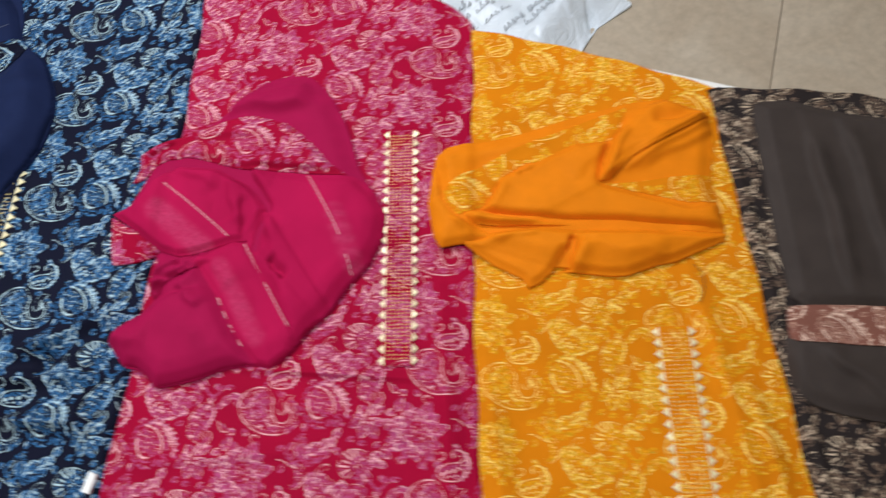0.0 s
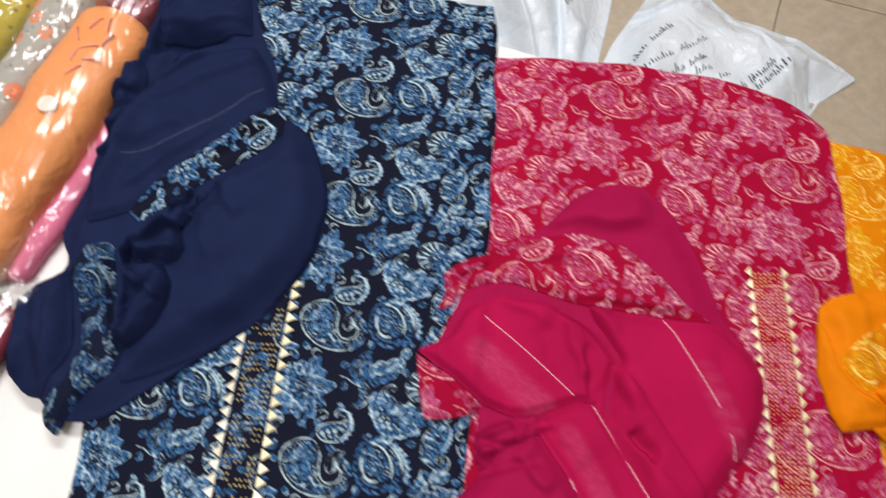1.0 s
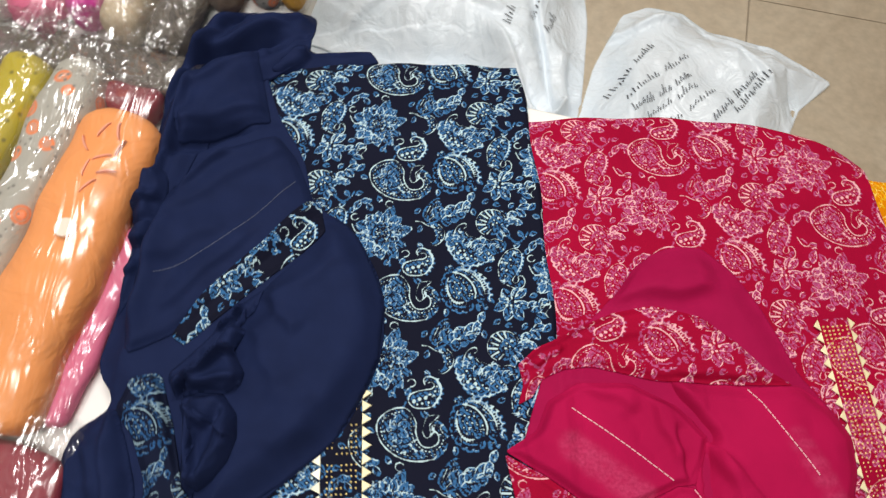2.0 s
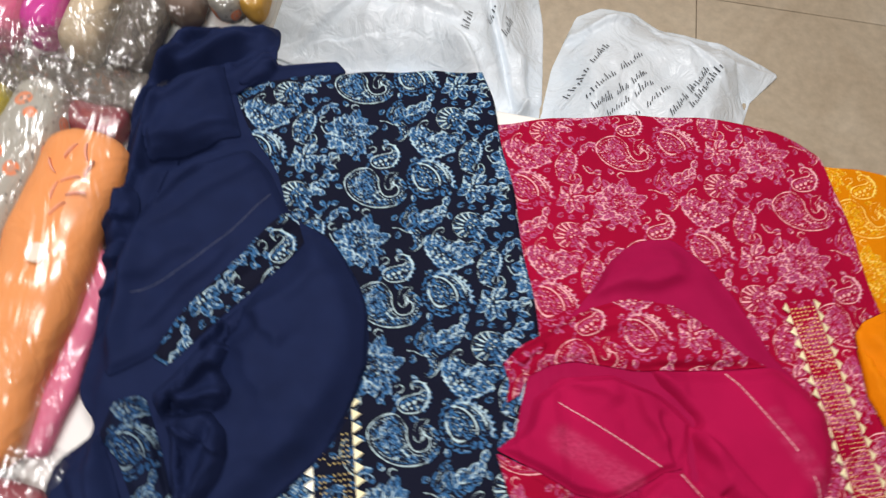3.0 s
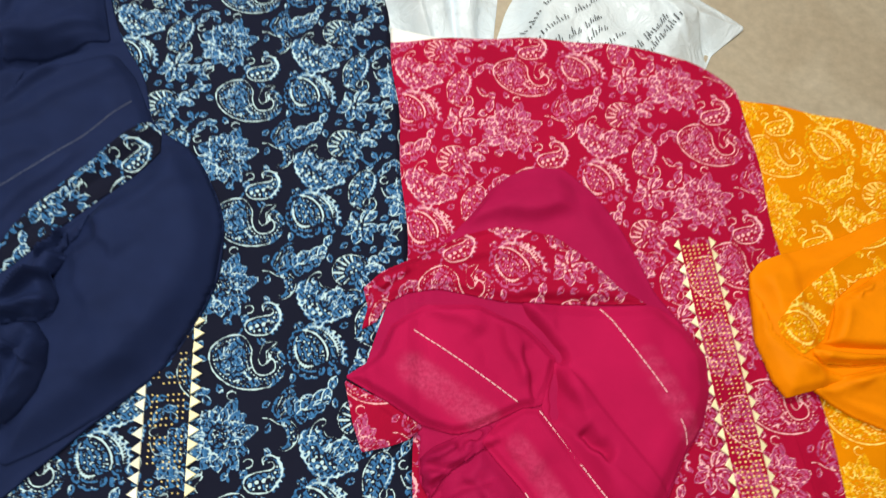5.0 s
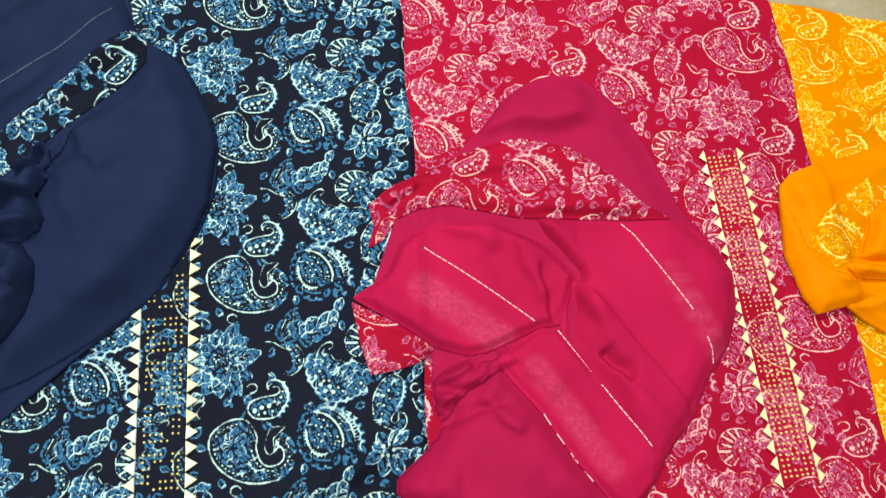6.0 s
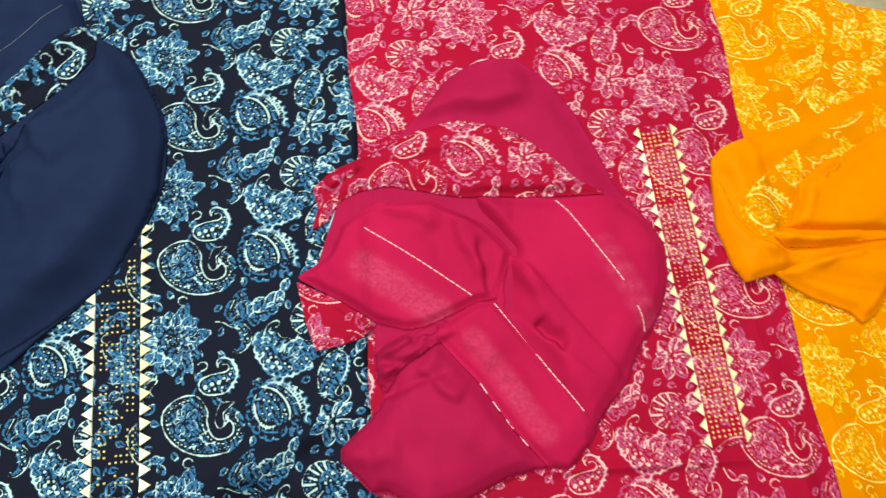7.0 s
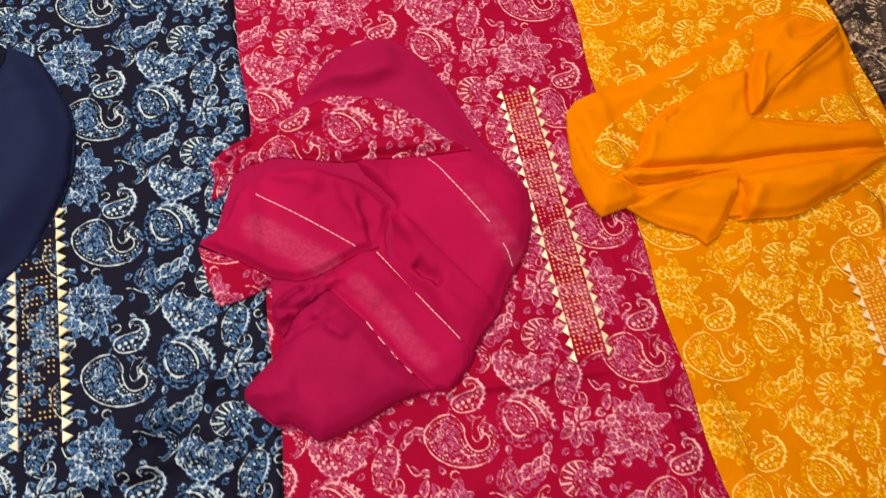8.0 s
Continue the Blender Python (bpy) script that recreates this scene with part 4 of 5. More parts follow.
# crimson scarf
pink_scarf = thing("scarf", "crumpled crimson chiffon scarf with printed border on matching fabric", "scarf", "scarves", (-0.03, 0.86, LIE))
pk_back = Sheet([(0.002, 1.129), (-0.032, 1.128), (-0.06, 1.117), (-0.088, 1.093), (-0.108, 1.06), (-0.141, 1.023), (-0.177, 0.993), (-0.201, 0.949), (-0.211, 0.912), (-0.224, 0.862), (-0.204, 0.825), (-0.157, 0.798), (-0.159, 0.771), (-0.156, 0.75), (-0.145, 0.733), (-0.159, 0.708), (-0.188, 0.68), (-0.188, 0.665), (-0.174, 0.653), (-0.155, 0.635), (-0.137, 0.635), (-0.118, 0.624), (-0.106, 0.613), (-0.059, 0.629), (-0.019, 0.65), (0.023, 0.661), (0.045, 0.658), (0.067, 0.684), (0.084, 0.716), (0.106, 0.741), (0.128, 0.787), (0.152, 0.821), (0.163, 0.86), (0.163, 0.9), (0.14, 0.934), (0.109, 0.971), (0.09, 1.016), (0.068, 1.059), (0.039, 1.099)],
    [ON_CLOTH], 0.010, 0.035, folds=[(-0.108, 1.057, -0.002, 1.071, 0.008, 0.02), (-0.163, 0.939, -0.101, 0.919, 0.004, 0.014)], crumple=0.0014, scale=16, seed=3, cut=0.12)
pk_tri = Sheet([(-0.244, 0.852), (-0.197, 0.83), (-0.156, 0.806), (-0.17, 0.792), (-0.19, 0.784), (-0.219, 0.777), (-0.231, 0.806)],
    [ON_CLOTH, pk_back], 0.003, 0.008, seed=4, cut=0.05)
pk_right = Sheet([(-0.062, 0.95), (0.041, 0.945), (0.106, 0.953), (0.141, 0.932), (0.163, 0.898), (0.163, 0.858), (0.15, 0.821), (0.127, 0.787), (0.104, 0.741), (0.083, 0.713), (0.067, 0.691), (0.033, 0.749), (-0.003, 0.797), (-0.028, 0.83), (-0.018, 0.862), (-0.012, 0.886), (-0.038, 0.918)],
    [pk_back], 0.009, 0.020, folds=[(-0.062, 0.946, -0.012, 0.889, -0.012, 0.006), (-0.044, 0.938, 0.006, 0.846, 0.006, 0.01), (0.007, 0.86, 0.046, 0.745, 0.004, 0.02), (0.013, 0.803, 0.039, 0.783, -0.008, 0.007), (-0.012, 0.887, -0.016, 0.826, -0.006, 0.008), (0.104, 0.928, 0.134, 0.851, -0.002, 0.03)], seed=6, crumple=0.0012, scale=15, grow=0.02, cut=0.1)
pk_lower = Sheet([(-0.145, 0.733), (-0.133, 0.755), (-0.094, 0.791), (-0.05, 0.746), (-0.015, 0.697), (0.023, 0.66), (-0.019, 0.65), (-0.059, 0.629), (-0.106, 0.613), (-0.118, 0.624), (-0.137, 0.635), (-0.155, 0.635), (-0.174, 0.653), (-0.188, 0.665), (-0.188, 0.68), (-0.159, 0.708)],
    [pk_back], 0.009, 0.018, folds=[(-0.142, 0.733, -0.086, 0.755, -0.005, 0.008), (-0.132, 0.706, -0.056, 0.694, 0.002, 0.03), (-0.105, 0.757, -0.074, 0.728, 0.005, 0.009), (-0.177, 0.671, -0.133, 0.674, 0.003, 0.018)], seed=8, crumple=0.0012, scale=16, grow=0.02, cut=0.07)
pk_mid = Sheet([(-0.16, 0.771), (-0.144, 0.786), (-0.104, 0.804), (-0.084, 0.811), (-0.071, 0.795), (-0.095, 0.783), (-0.13, 0.757), (-0.145, 0.733), (-0.156, 0.75)],
    [pk_back, pk_lower], 0.006, 0.012, folds=[(-0.151, 0.773, -0.104, 0.794, 0.007, 0.006), (-0.145, 0.753, -0.105, 0.777, 0.007, 0.006), (-0.118, 0.788, -0.094, 0.8, -0.01, 0.006), (-0.144, 0.763, -0.092, 0.766, -0.006, 0.004)], seed=9, crumple=0.0016, scale=34, creased=True, cut=0.1)
pk_flap = Sheet([(-0.244, 0.855), (-0.209, 0.88), (-0.197, 0.914), (-0.163, 0.937), (-0.1, 0.942), (-0.045, 0.919), (-0.012, 0.886), (-0.018, 0.862), (-0.028, 0.834), (-0.049, 0.83), (-0.077, 0.816), (-0.104, 0.803), (-0.124, 0.799), (-0.156, 0.807), (-0.197, 0.831)],
    [ON_CLOTH, pk_back, pk_tri, pk_mid], 0.008, 0.010, folds=[(-0.209, 0.878, -0.163, 0.887, 0.002, 0.02), (-0.073, 0.917, -0.048, 0.864, 0.004, 0.012), (-0.047, 0.893, -0.035, 0.841, -0.004, 0.008), (-0.101, 0.904, -0.075, 0.859, -0.002, 0.02)], crumple=0.0009, scale=18, seed=11, cut=0.06)
pk_strip = Sheet([(-0.077, 0.813), (-0.049, 0.83), (-0.03, 0.83), (0.004, 0.788), (0.04, 0.742), (0.068, 0.705), (0.068, 0.684), (0.045, 0.658), (0.023, 0.661), (-0.015, 0.7), (-0.05, 0.746), (-0.094, 0.792)],
    [pk_back, pk_lower, pk_mid, pk_right], 0.006, 0.009, folds=[(-0.071, 0.802, -0.039, 0.765, 0.003, 0.012), (-0.012, 0.777, 0.036, 0.706, -0.002, 0.02)], crumple=0.0009, scale=20, seed=12, cut=0.06)
pk_band = Sheet([(-0.232, 0.957), (-0.212, 0.978), (-0.184, 0.993), (-0.154, 1.012), (-0.118, 1.029), (-0.067, 1.041), (-0.01, 1.031), (0.032, 1.001), (0.066, 0.97), (0.097, 0.954), (-0.002, 0.948), (-0.072, 0.948), (-0.142, 0.959), (-0.175, 0.955), (-0.203, 0.941), (-0.214, 0.919), (-0.23, 0.909), (-0.225, 0.934)],
    [ON_CLOTH, pk_back, pk_right, pk_flap], 0.006, 0.010, folds=[(-0.156, 0.992, -0.07, 1.006, 0.003, 0.012), (-0.043, 0.961, 0.042, 0.962, 0.003, 0.01), (-0.212, 0.957, -0.184, 0.977, 0.004, 0.006)], crumple=0.0010, scale=26, seed=13, cut=0.06)
sheet_part(pink_scarf, "body", pk_back, PINK)
sheet_part(pink_scarf, "printed_corner", pk_tri, PINK_PRINT, 0.0014, PINK_PR, "printed crimson border")
sheet_part(pink_scarf, "side_fold", pk_right, PINK_REVERSE, 0.0018, PINK_PR, fade=(0.09, 0.89, 0.135, 0.81, 0.016, 0.4))
sheet_part(pink_scarf, "lower_fold", pk_lower, PINK)
sheet_part(pink_scarf, "middle_fold", pk_mid, PINK)
sheet_part(pink_scarf, "hem_flap", pk_flap, PINK_REVERSE, 0.0016, PINK_PR, fade=(-0.17, 0.865, -0.09, 0.815, 0.018, 0.6))
sheet_part(pink_scarf, "hem_strip", pk_strip, PINK_REVERSE, 0.0016, PINK_PR, fade=(-0.055, 0.79, 0.02, 0.695, 0.014, 0.5))
sheet_part(pink_scarf, "printed_border", pk_band, PINK_PRINT, 0.0014, Print((-0.06, 1.0), 20, 46.0), "printed crimson border")
stitch(pink_scarf, [(-0.171, 0.907), (-0.114, 0.874), (-0.052, 0.833)], [pk_flap, pk_back], THREAD)
stitch(pink_scarf, [(-0.031, 0.828), (0.018, 0.767), (0.067, 0.707)], [pk_strip, pk_back], THREAD)
stitch(pink_scarf, [(0.039, 0.945), (0.08, 0.891), (0.11, 0.847)], [pk_right, pk_back], THREAD)
stitch(pink_scarf, [(0.12, 0.826), (0.126, 0.814), (0.131, 0.798)], [pk_right, pk_back], THREAD)
stitch(pink_scarf, [(-0.047, 0.744), (-0.016, 0.702), (0.021, 0.662)], [pk_strip, pk_lower, pk_back], THREAD, dash=0.012, gap=0.01)

# navy scarf
navy_scarf = thing("scarf", "crumpled navy chiffon scarf with printed border over the navy fabric", "scarf", "scarves", (-0.57, 1.05, LIE))
nv_back = Sheet([(-0.69, 1.37), (-0.61, 1.375), (-0.60, 1.34), (-0.575, 1.28), (-0.53, 1.22), (-0.51, 1.15), (-0.45, 1.12), (-0.402, 1.04), (-0.396, 0.962), (-0.411, 0.911),
                 (-0.437, 0.853), (-0.502, 0.793), (-0.547, 0.745), (-0.594, 0.698), (-0.647, 0.690), (-0.672, 0.713), (-0.733, 0.739), (-0.752, 0.831), (-0.70, 0.874), (-0.736, 0.916), (-0.729, 0.964), (-0.724, 1.082), (-0.732, 1.153), (-0.725, 1.298)],
                [ON_CLOTH], 0.014, 0.04, folds=[(-0.70, 1.196, -0.62, 1.245, -0.010, 0.008), (-0.69, 1.10, -0.70, 0.98, 0.010, 0.012), (-0.71, 0.82, -0.66, 0.72, 0.006, 0.014)], crumple=0.0034, scale=20, seed=31)
nv_over = Sheet([(-0.735, 1.08), (-0.737, 1.20), (-0.733, 1.316), (-0.724, 1.400), (-0.703, 1.462), (-0.65, 1.495), (-0.594, 1.512), (-0.558, 1.494), (-0.550, 1.445), (-0.548, 1.385), (-0.590, 1.350), (-0.625, 1.32), (-0.655, 1.25), (-0.675, 1.17), (-0.70, 1.06)], [ON_CLOTH, nv_back], 0.012, 0.022,
                folds=[(-0.725, 1.28, -0.665, 1.44, 0.0133, 0.011), (-0.71, 1.15, -0.695, 1.30, 0.0122, 0.010), (-0.700, 1.335, -0.60, 1.405, -0.0112, 0.006), (-0.695, 1.36, -0.60, 1.43, 0.0122, 0.012), (-0.68, 1.40, -0.635, 1.475, -0.0061, 0.006), (-0.64, 1.43, -0.57, 1.46, 0.0082, 0.012), (-0.60, 1.385, -0.56, 1.42, -0.0082, 0.008), (-0.725, 1.20, -0.70, 1.10, -0.0082, 0.006)],
                crumple=0.0022, scale=18, seed=44, tilt=(1.42, 0.6))
nv_lobe = Sheet([(-0.546, 1.021), (-0.501, 1.077), (-0.496, 1.127), (-0.452, 1.126), (-0.424, 1.089), (-0.4, 1.038), (-0.385, 0.994), (-0.387, 0.954), (-0.408, 0.901), (-0.449, 0.847), (-0.498, 0.802), (-0.543, 0.769), (-0.575, 0.75), (-0.582, 0.786), (-0.585, 0.829), (-0.607, 0.881), (-0.573, 0.963)],
    [nv_back], 0.014, 0.040, folds=[(-0.53, 1.014, -0.454, 1.071, 0.003, 0.02), (-0.547, 0.903, -0.45, 0.894, 0.003, 0.03), (-0.547, 0.838, -0.469, 0.861, 0.003, 0.025), (-0.537, 1.013, -0.502, 0.972, 0.005, 0.014), (-0.547, 0.971, -0.513, 0.91, 0.004, 0.018)], crumple=0.0018, scale=11, seed=33, grow=0.03, cut=0.12)
nv_ruff = Sheet([(-0.644, 0.911), (-0.612, 0.948), (-0.571, 1.003), (-0.547, 1.024), (-0.553, 0.991), (-0.573, 0.978), (-0.56, 0.969), (-0.568, 0.944), (-0.548, 0.915), (-0.552, 0.896), (-0.569, 0.892), (-0.549, 0.87), (-0.543, 0.845), (-0.549, 0.821), (-0.566, 0.797), (-0.585, 0.787), (-0.586, 0.755), (-0.598, 0.766), (-0.606, 0.818), (-0.614, 0.865)],
    [nv_back, nv_lobe], 0.008, 0.008, folds=[(-0.62, 0.899, -0.565, 0.944, 0.0204, 0.006), (-0.609, 0.89, -0.565, 0.892, -0.017, 0.005), (-0.592, 0.97, -0.571, 0.998, 0.017, 0.006), (-0.598, 0.87, -0.549, 0.845, 0.0153, 0.007), (-0.58, 0.811, -0.565, 0.87, -0.0136, 0.006), (-0.586, 0.796, -0.596, 0.863, 0.017, 0.006), (-0.62, 0.88, -0.611, 0.904, -0.0136, 0.005)], crumple=0.0012, scale=40, seed=35, cut=0.1)
nv_curl_a = Sheet([(-0.621, 0.886), (-0.608, 0.918), (-0.582, 0.968), (-0.562, 0.996), (-0.563, 0.98), (-0.57, 0.973), (-0.559, 0.968), (-0.568, 0.941), (-0.547, 0.916), (-0.549, 0.901), (-0.566, 0.891), (-0.6, 0.893)], [nv_back, nv_lobe, nv_ruff], 0.013, 0.007,
                  folds=[(-0.603, 0.9, -0.551, 0.909, 0.006, 0.005), (-0.609, 0.907, -0.571, 0.948, -0.008, 0.006)], crumple=0.0012, scale=30, seed=47, cut=0.1)
nv_curl_b = Sheet([(-0.601, 0.885), (-0.569, 0.892), (-0.548, 0.87), (-0.542, 0.843), (-0.549, 0.82), (-0.566, 0.797), (-0.581, 0.785), (-0.59, 0.801), (-0.588, 0.835)], [nv_back, nv_lobe, nv_ruff], 0.012, 0.007,
                  folds=[(-0.591, 0.87, -0.55, 0.843, -0.008, 0.007), (-0.576, 0.804, -0.555, 0.835, 0.005, 0.006)], crumple=0.0012, scale=30, seed=48, cut=0.1)
nv_flap = Sheet([(-0.700, 1.120), (-0.672, 1.165), (-0.645, 1.206), (-0.61, 1.225), (-0.570, 1.246), (-0.540, 1.215), (-0.511, 1.160), (-0.500, 1.130), (-0.545, 1.070), (-0.599, 1.016), (-0.644, 0.963), (-0.70, 0.93), (-0.72, 1.04)],
                [nv_back, nv_lobe, nv_over], 0.008, 0.012, folds=[(-0.690, 1.14, -0.630, 1.205, 0.0078, 0.010), (-0.69, 1.05, -0.62, 1.10, 0.0052, 0.02), (-0.66, 1.00, -0.58, 1.09, 0.0039, 0.012), (-0.68, 1.12, -0.56, 1.22, 0.0039, 0.015)], crumple=0.0022, scale=17, seed=37, cut=0.1)
nv_top = Sheet([(-0.704, 1.318), (-0.662, 1.352), (-0.620, 1.383), (-0.602, 1.325), (-0.583, 1.268), (-0.635, 1.243), (-0.690, 1.211), (-0.700, 1.262)], [nv_back, nv_flap, nv_over], 0.008, 0.010, gap=0.004,
               folds=[(-0.69, 1.235, -0.60, 1.285, 0.006, 0.012), (-0.685, 1.30, -0.63, 1.36, 0.0045, 0.010)], crumple=0.0014, scale=20, seed=38, cut=0.06)
nv_side = Sheet([(-0.745, 1.12), (-0.730, 1.18), (-0.690, 1.165), (-0.692, 1.10), (-0.708, 1.02), (-0.728, 0.97), (-0.737, 1.05)], [nv_back, nv_over], 0.013, 0.012,
                folds=[(-0.735, 1.12, -0.70, 1.13, 0.0077, 0.006), (-0.735, 1.09, -0.705, 1.10, -0.0064, 0.005), (-0.735, 1.07, -0.70, 1.075, 0.0077, 0.007), (-0.73, 1.03, -0.71, 1.04, 0.0051, 0.007)], crumple=0.0018, scale=26, seed=43)
nv_tail = Sheet([(-0.60, 1.352), (-0.56, 1.40), (-0.50, 1.408), (-0.462, 1.412), (-0.448, 1.394), (-0.50, 1.378)], [-0.004, nv_over], 0.004, 0.01, folds=[(-0.57, 1.39, -0.48, 1.405, 0.003, 0.006)], seed=45, cut=0.08)
nv_band = Sheet([(-0.512, 1.152), (-0.500, 1.154), (-0.482, 1.102), (-0.562, 1.022), (-0.633, 0.948), (-0.65, 0.958), (-0.619, 1.012), (-0.556, 1.085)], [nv_back, nv_lobe, nv_ruff, nv_flap], 0.003, 0.008, seed=39, cut=0.06)
nv_left = Sheet([(-0.699, 0.87), (-0.684, 0.906), (-0.651, 0.913), (-0.624, 0.856), (-0.604, 0.804), (-0.587, 0.781), (-0.591, 0.754), (-0.615, 0.724), (-0.631, 0.695), (-0.634, 0.674), (-0.653, 0.683), (-0.664, 0.701), (-0.639, 0.736), (-0.641, 0.79), (-0.667, 0.84)], [ON_CLOTH, nv_back, nv_ruff], 0.005, 0.01,
                folds=[(-0.66, 0.90, -0.60, 0.80, 0.005, 0.012), (-0.63, 0.80, -0.61, 0.70, 0.005, 0.012)], seed=41, cut=0.12)
nv_corner = Sheet([(-0.752, 0.832), (-0.70, 0.876), (-0.675, 0.84), (-0.645, 0.77), (-0.665, 0.712), (-0.69, 0.71), (-0.735, 0.739)], [ON_CLOTH, nv_back], 0.006, 0.014,
                  folds=[(-0.735, 0.82, -0.715, 0.74, 0.006, 0.008), (-0.70, 0.86, -0.67, 0.76, 0.005, 0.01)], crumple=0.0028, scale=24, seed=46, creased=True)
sheet_part(navy_scarf, "side_fold", nv_side, NAVY)
sheet_part(navy_scarf, "hanging_fold", nv_over, NAVY)
sheet_part(navy_scarf, "tail", nv_tail, NAVY)
sheet_part(navy_scarf, "corner_fold", nv_corner, NAVY)
sheet_part(navy_scarf, "body", nv_back, NAVY)
sheet_part(navy_scarf, "rounded_fold", nv_lobe, NAVY)
sheet_part(navy_scarf, "ruffled_fold", nv_ruff, NAVY)
sheet_part(navy_scarf, "ruffle", nv_curl_a, NAVY)
sheet_part(navy_scarf, "ruffle", nv_curl_b, NAVY)
sheet_part(navy_scarf, "hem_flap", nv_flap, NAVY)
sheet_part(navy_scarf, "upper_fold", nv_top, NAVY)
sheet_part(navy_scarf, "printed_border", nv_band, NAVY_PRINT, 0.0014, Print((-0.66, 1.01), 45, 95.0), "printed navy border")
sheet_part(navy_scarf, "printed_edge", nv_left, NAVY_SHEER, 0.0014, Print((-0.655, 0.86), 20, 95.0), "printed navy border")
stitch(navy_scarf, [(-0.68, 1.03), (-0.60, 1.09), (-0.53, 1.18)], [nv_flap, nv_back], NAVY_THREAD, r=0.0005, dash=0.02, gap=0.001)

# mustard scarf
yellow_scarf = thing("scarf", "crumpled amber chiffon scarf with printed border on the mustard fabric", "scarf", "scarves", (0.43, 0.95, LIE))
yl_back = Sheet([(0.223, 1.001), (0.238, 1.017), (0.272, 1.031), (0.342, 1.056), (0.427, 1.097), (0.505, 1.128), (0.556, 1.14), (0.608, 1.124), (0.622, 1.115), (0.627, 1.068), (0.623, 1.008), (0.641, 0.934), (0.642, 0.92), (0.574, 0.884), (0.551, 0.869), (0.51, 0.851), (0.422, 0.849), (0.393, 0.848), (0.282, 0.869), (0.248, 0.86), (0.236, 0.875), (0.222, 0.928)],
    [ON_CLOTH], 0.009, 0.025, folds=[(0.507, 1.015, 0.609, 1.096, 0.005, 0.01), (0.281, 1.004, 0.379, 1.048, 0.002, 0.02), (0.528, 1.022, 0.622, 1.086, 0.004, 0.012), (0.236, 0.999, 0.257, 0.942, 0.003, 0.012)], crumple=0.0010, scale=15, seed=51, cut=0.08)
yl_left = Sheet([(0.221, 0.982), (0.231, 0.965), (0.238, 0.93), (0.259, 0.904), (0.293, 0.891), (0.334, 0.879), (0.28, 0.866), (0.248, 0.856), (0.236, 0.873), (0.221, 0.921)],
    [ON_CLOTH, yl_back], 0.005, 0.010, folds=[(0.235, 0.943, 0.271, 0.89, 0.005, 0.007)], seed=50, cut=0.05)
yl_low = Sheet([(0.28, 0.866), (0.32, 0.885), (0.389, 0.902), (0.433, 0.902), (0.502, 0.91), (0.578, 0.916), (0.643, 0.923), (0.641, 0.913), (0.574, 0.874), (0.551, 0.867), (0.511, 0.847), (0.488, 0.843), (0.425, 0.843), (0.421, 0.869), (0.408, 0.841), (0.393, 0.823), (0.378, 0.814), (0.367, 0.826), (0.327, 0.841)],
    [ON_CLOTH, yl_back], 0.008, 0.012, folds=[(0.432, 0.887, 0.42, 0.846, -0.012, 0.007), (0.44, 0.883, 0.436, 0.845, 0.005, 0.01), (0.327, 0.879, 0.38, 0.895, 0.003, 0.01), (0.458, 0.882, 0.548, 0.883, 0.003, 0.018)], seed=52, cut=0.05, crumple=0.0007)
yl_front = Sheet([(0.282, 0.918), (0.304, 0.923), (0.316, 0.952), (0.321, 0.974), (0.356, 0.993), (0.389, 1.017), (0.426, 1.041), (0.474, 1.049), (0.465, 0.98), (0.53, 0.967), (0.589, 0.957), (0.628, 0.968), (0.643, 0.934), (0.642, 0.923), (0.579, 0.919), (0.504, 0.919), (0.443, 0.912), (0.39, 0.905), (0.33, 0.896), (0.293, 0.896), (0.279, 0.906)],
    [yl_back, yl_low, yl_left], 0.010, 0.014, folds=[(0.289, 0.914, 0.443, 0.912, -0.01, 0.0045), (0.443, 0.914, 0.61, 0.922, -0.009, 0.006), (0.283, 0.901, 0.396, 0.901, 0.005, 0.006), (0.344, 0.98, 0.366, 0.995, 0.005, 0.007), (0.323, 0.961, 0.305, 0.923, 0.004, 0.007), (0.428, 0.987, 0.471, 1.043, 0.002, 0.015)], seed=53, crumple=0.0009, scale=16, cut=0.06)
yl_tip = Sheet([(0.462, 0.98), (0.469, 1.026), (0.482, 1.059), (0.501, 1.091), (0.527, 1.122), (0.555, 1.138), (0.6, 1.125), (0.62, 1.113), (0.604, 1.094), (0.551, 1.055), (0.507, 1.024), (0.479, 0.987)],
    [yl_back, yl_front], 0.012, 0.016, folds=[(0.483, 0.992, 0.601, 1.094, 0.008, 0.007), (0.473, 1.0, 0.495, 1.067, 0.004, 0.01), (0.544, 1.09, 0.595, 1.105, -0.004, 0.01)], seed=54, crumple=0.0009, scale=18, cut=0.08)
yl_band = Sheet([(0.244, 0.941), (0.262, 0.965), (0.303, 0.998), (0.337, 1.024), (0.379, 1.048), (0.431, 1.078), (0.499, 1.118), (0.488, 1.071), (0.474, 1.051), (0.425, 1.04), (0.394, 1.02), (0.384, 1.008), (0.357, 1.003), (0.329, 0.98), (0.318, 0.965), (0.3, 0.925), (0.269, 0.904), (0.247, 0.924)],
    [yl_back, yl_left], 0.0012, 0.01, gap=0.001, seed=55, cut=0.05)
yl_band_b = Sheet([(0.469, 0.979), (0.52, 0.988), (0.563, 1.0), (0.627, 1.013), (0.63, 1.007), (0.632, 0.971), (0.591, 0.963), (0.531, 0.97)],
    [yl_back, yl_front], 0.0012, 0.01, gap=0.001, seed=56, cut=0.04)
sheet_part(yellow_scarf, "body", yl_back, YELLOW)
sheet_part(yellow_scarf, "corner_fold", yl_left, YELLOW)
sheet_part(yellow_scarf, "lower_fold", yl_low, YELLOW, 0.002)
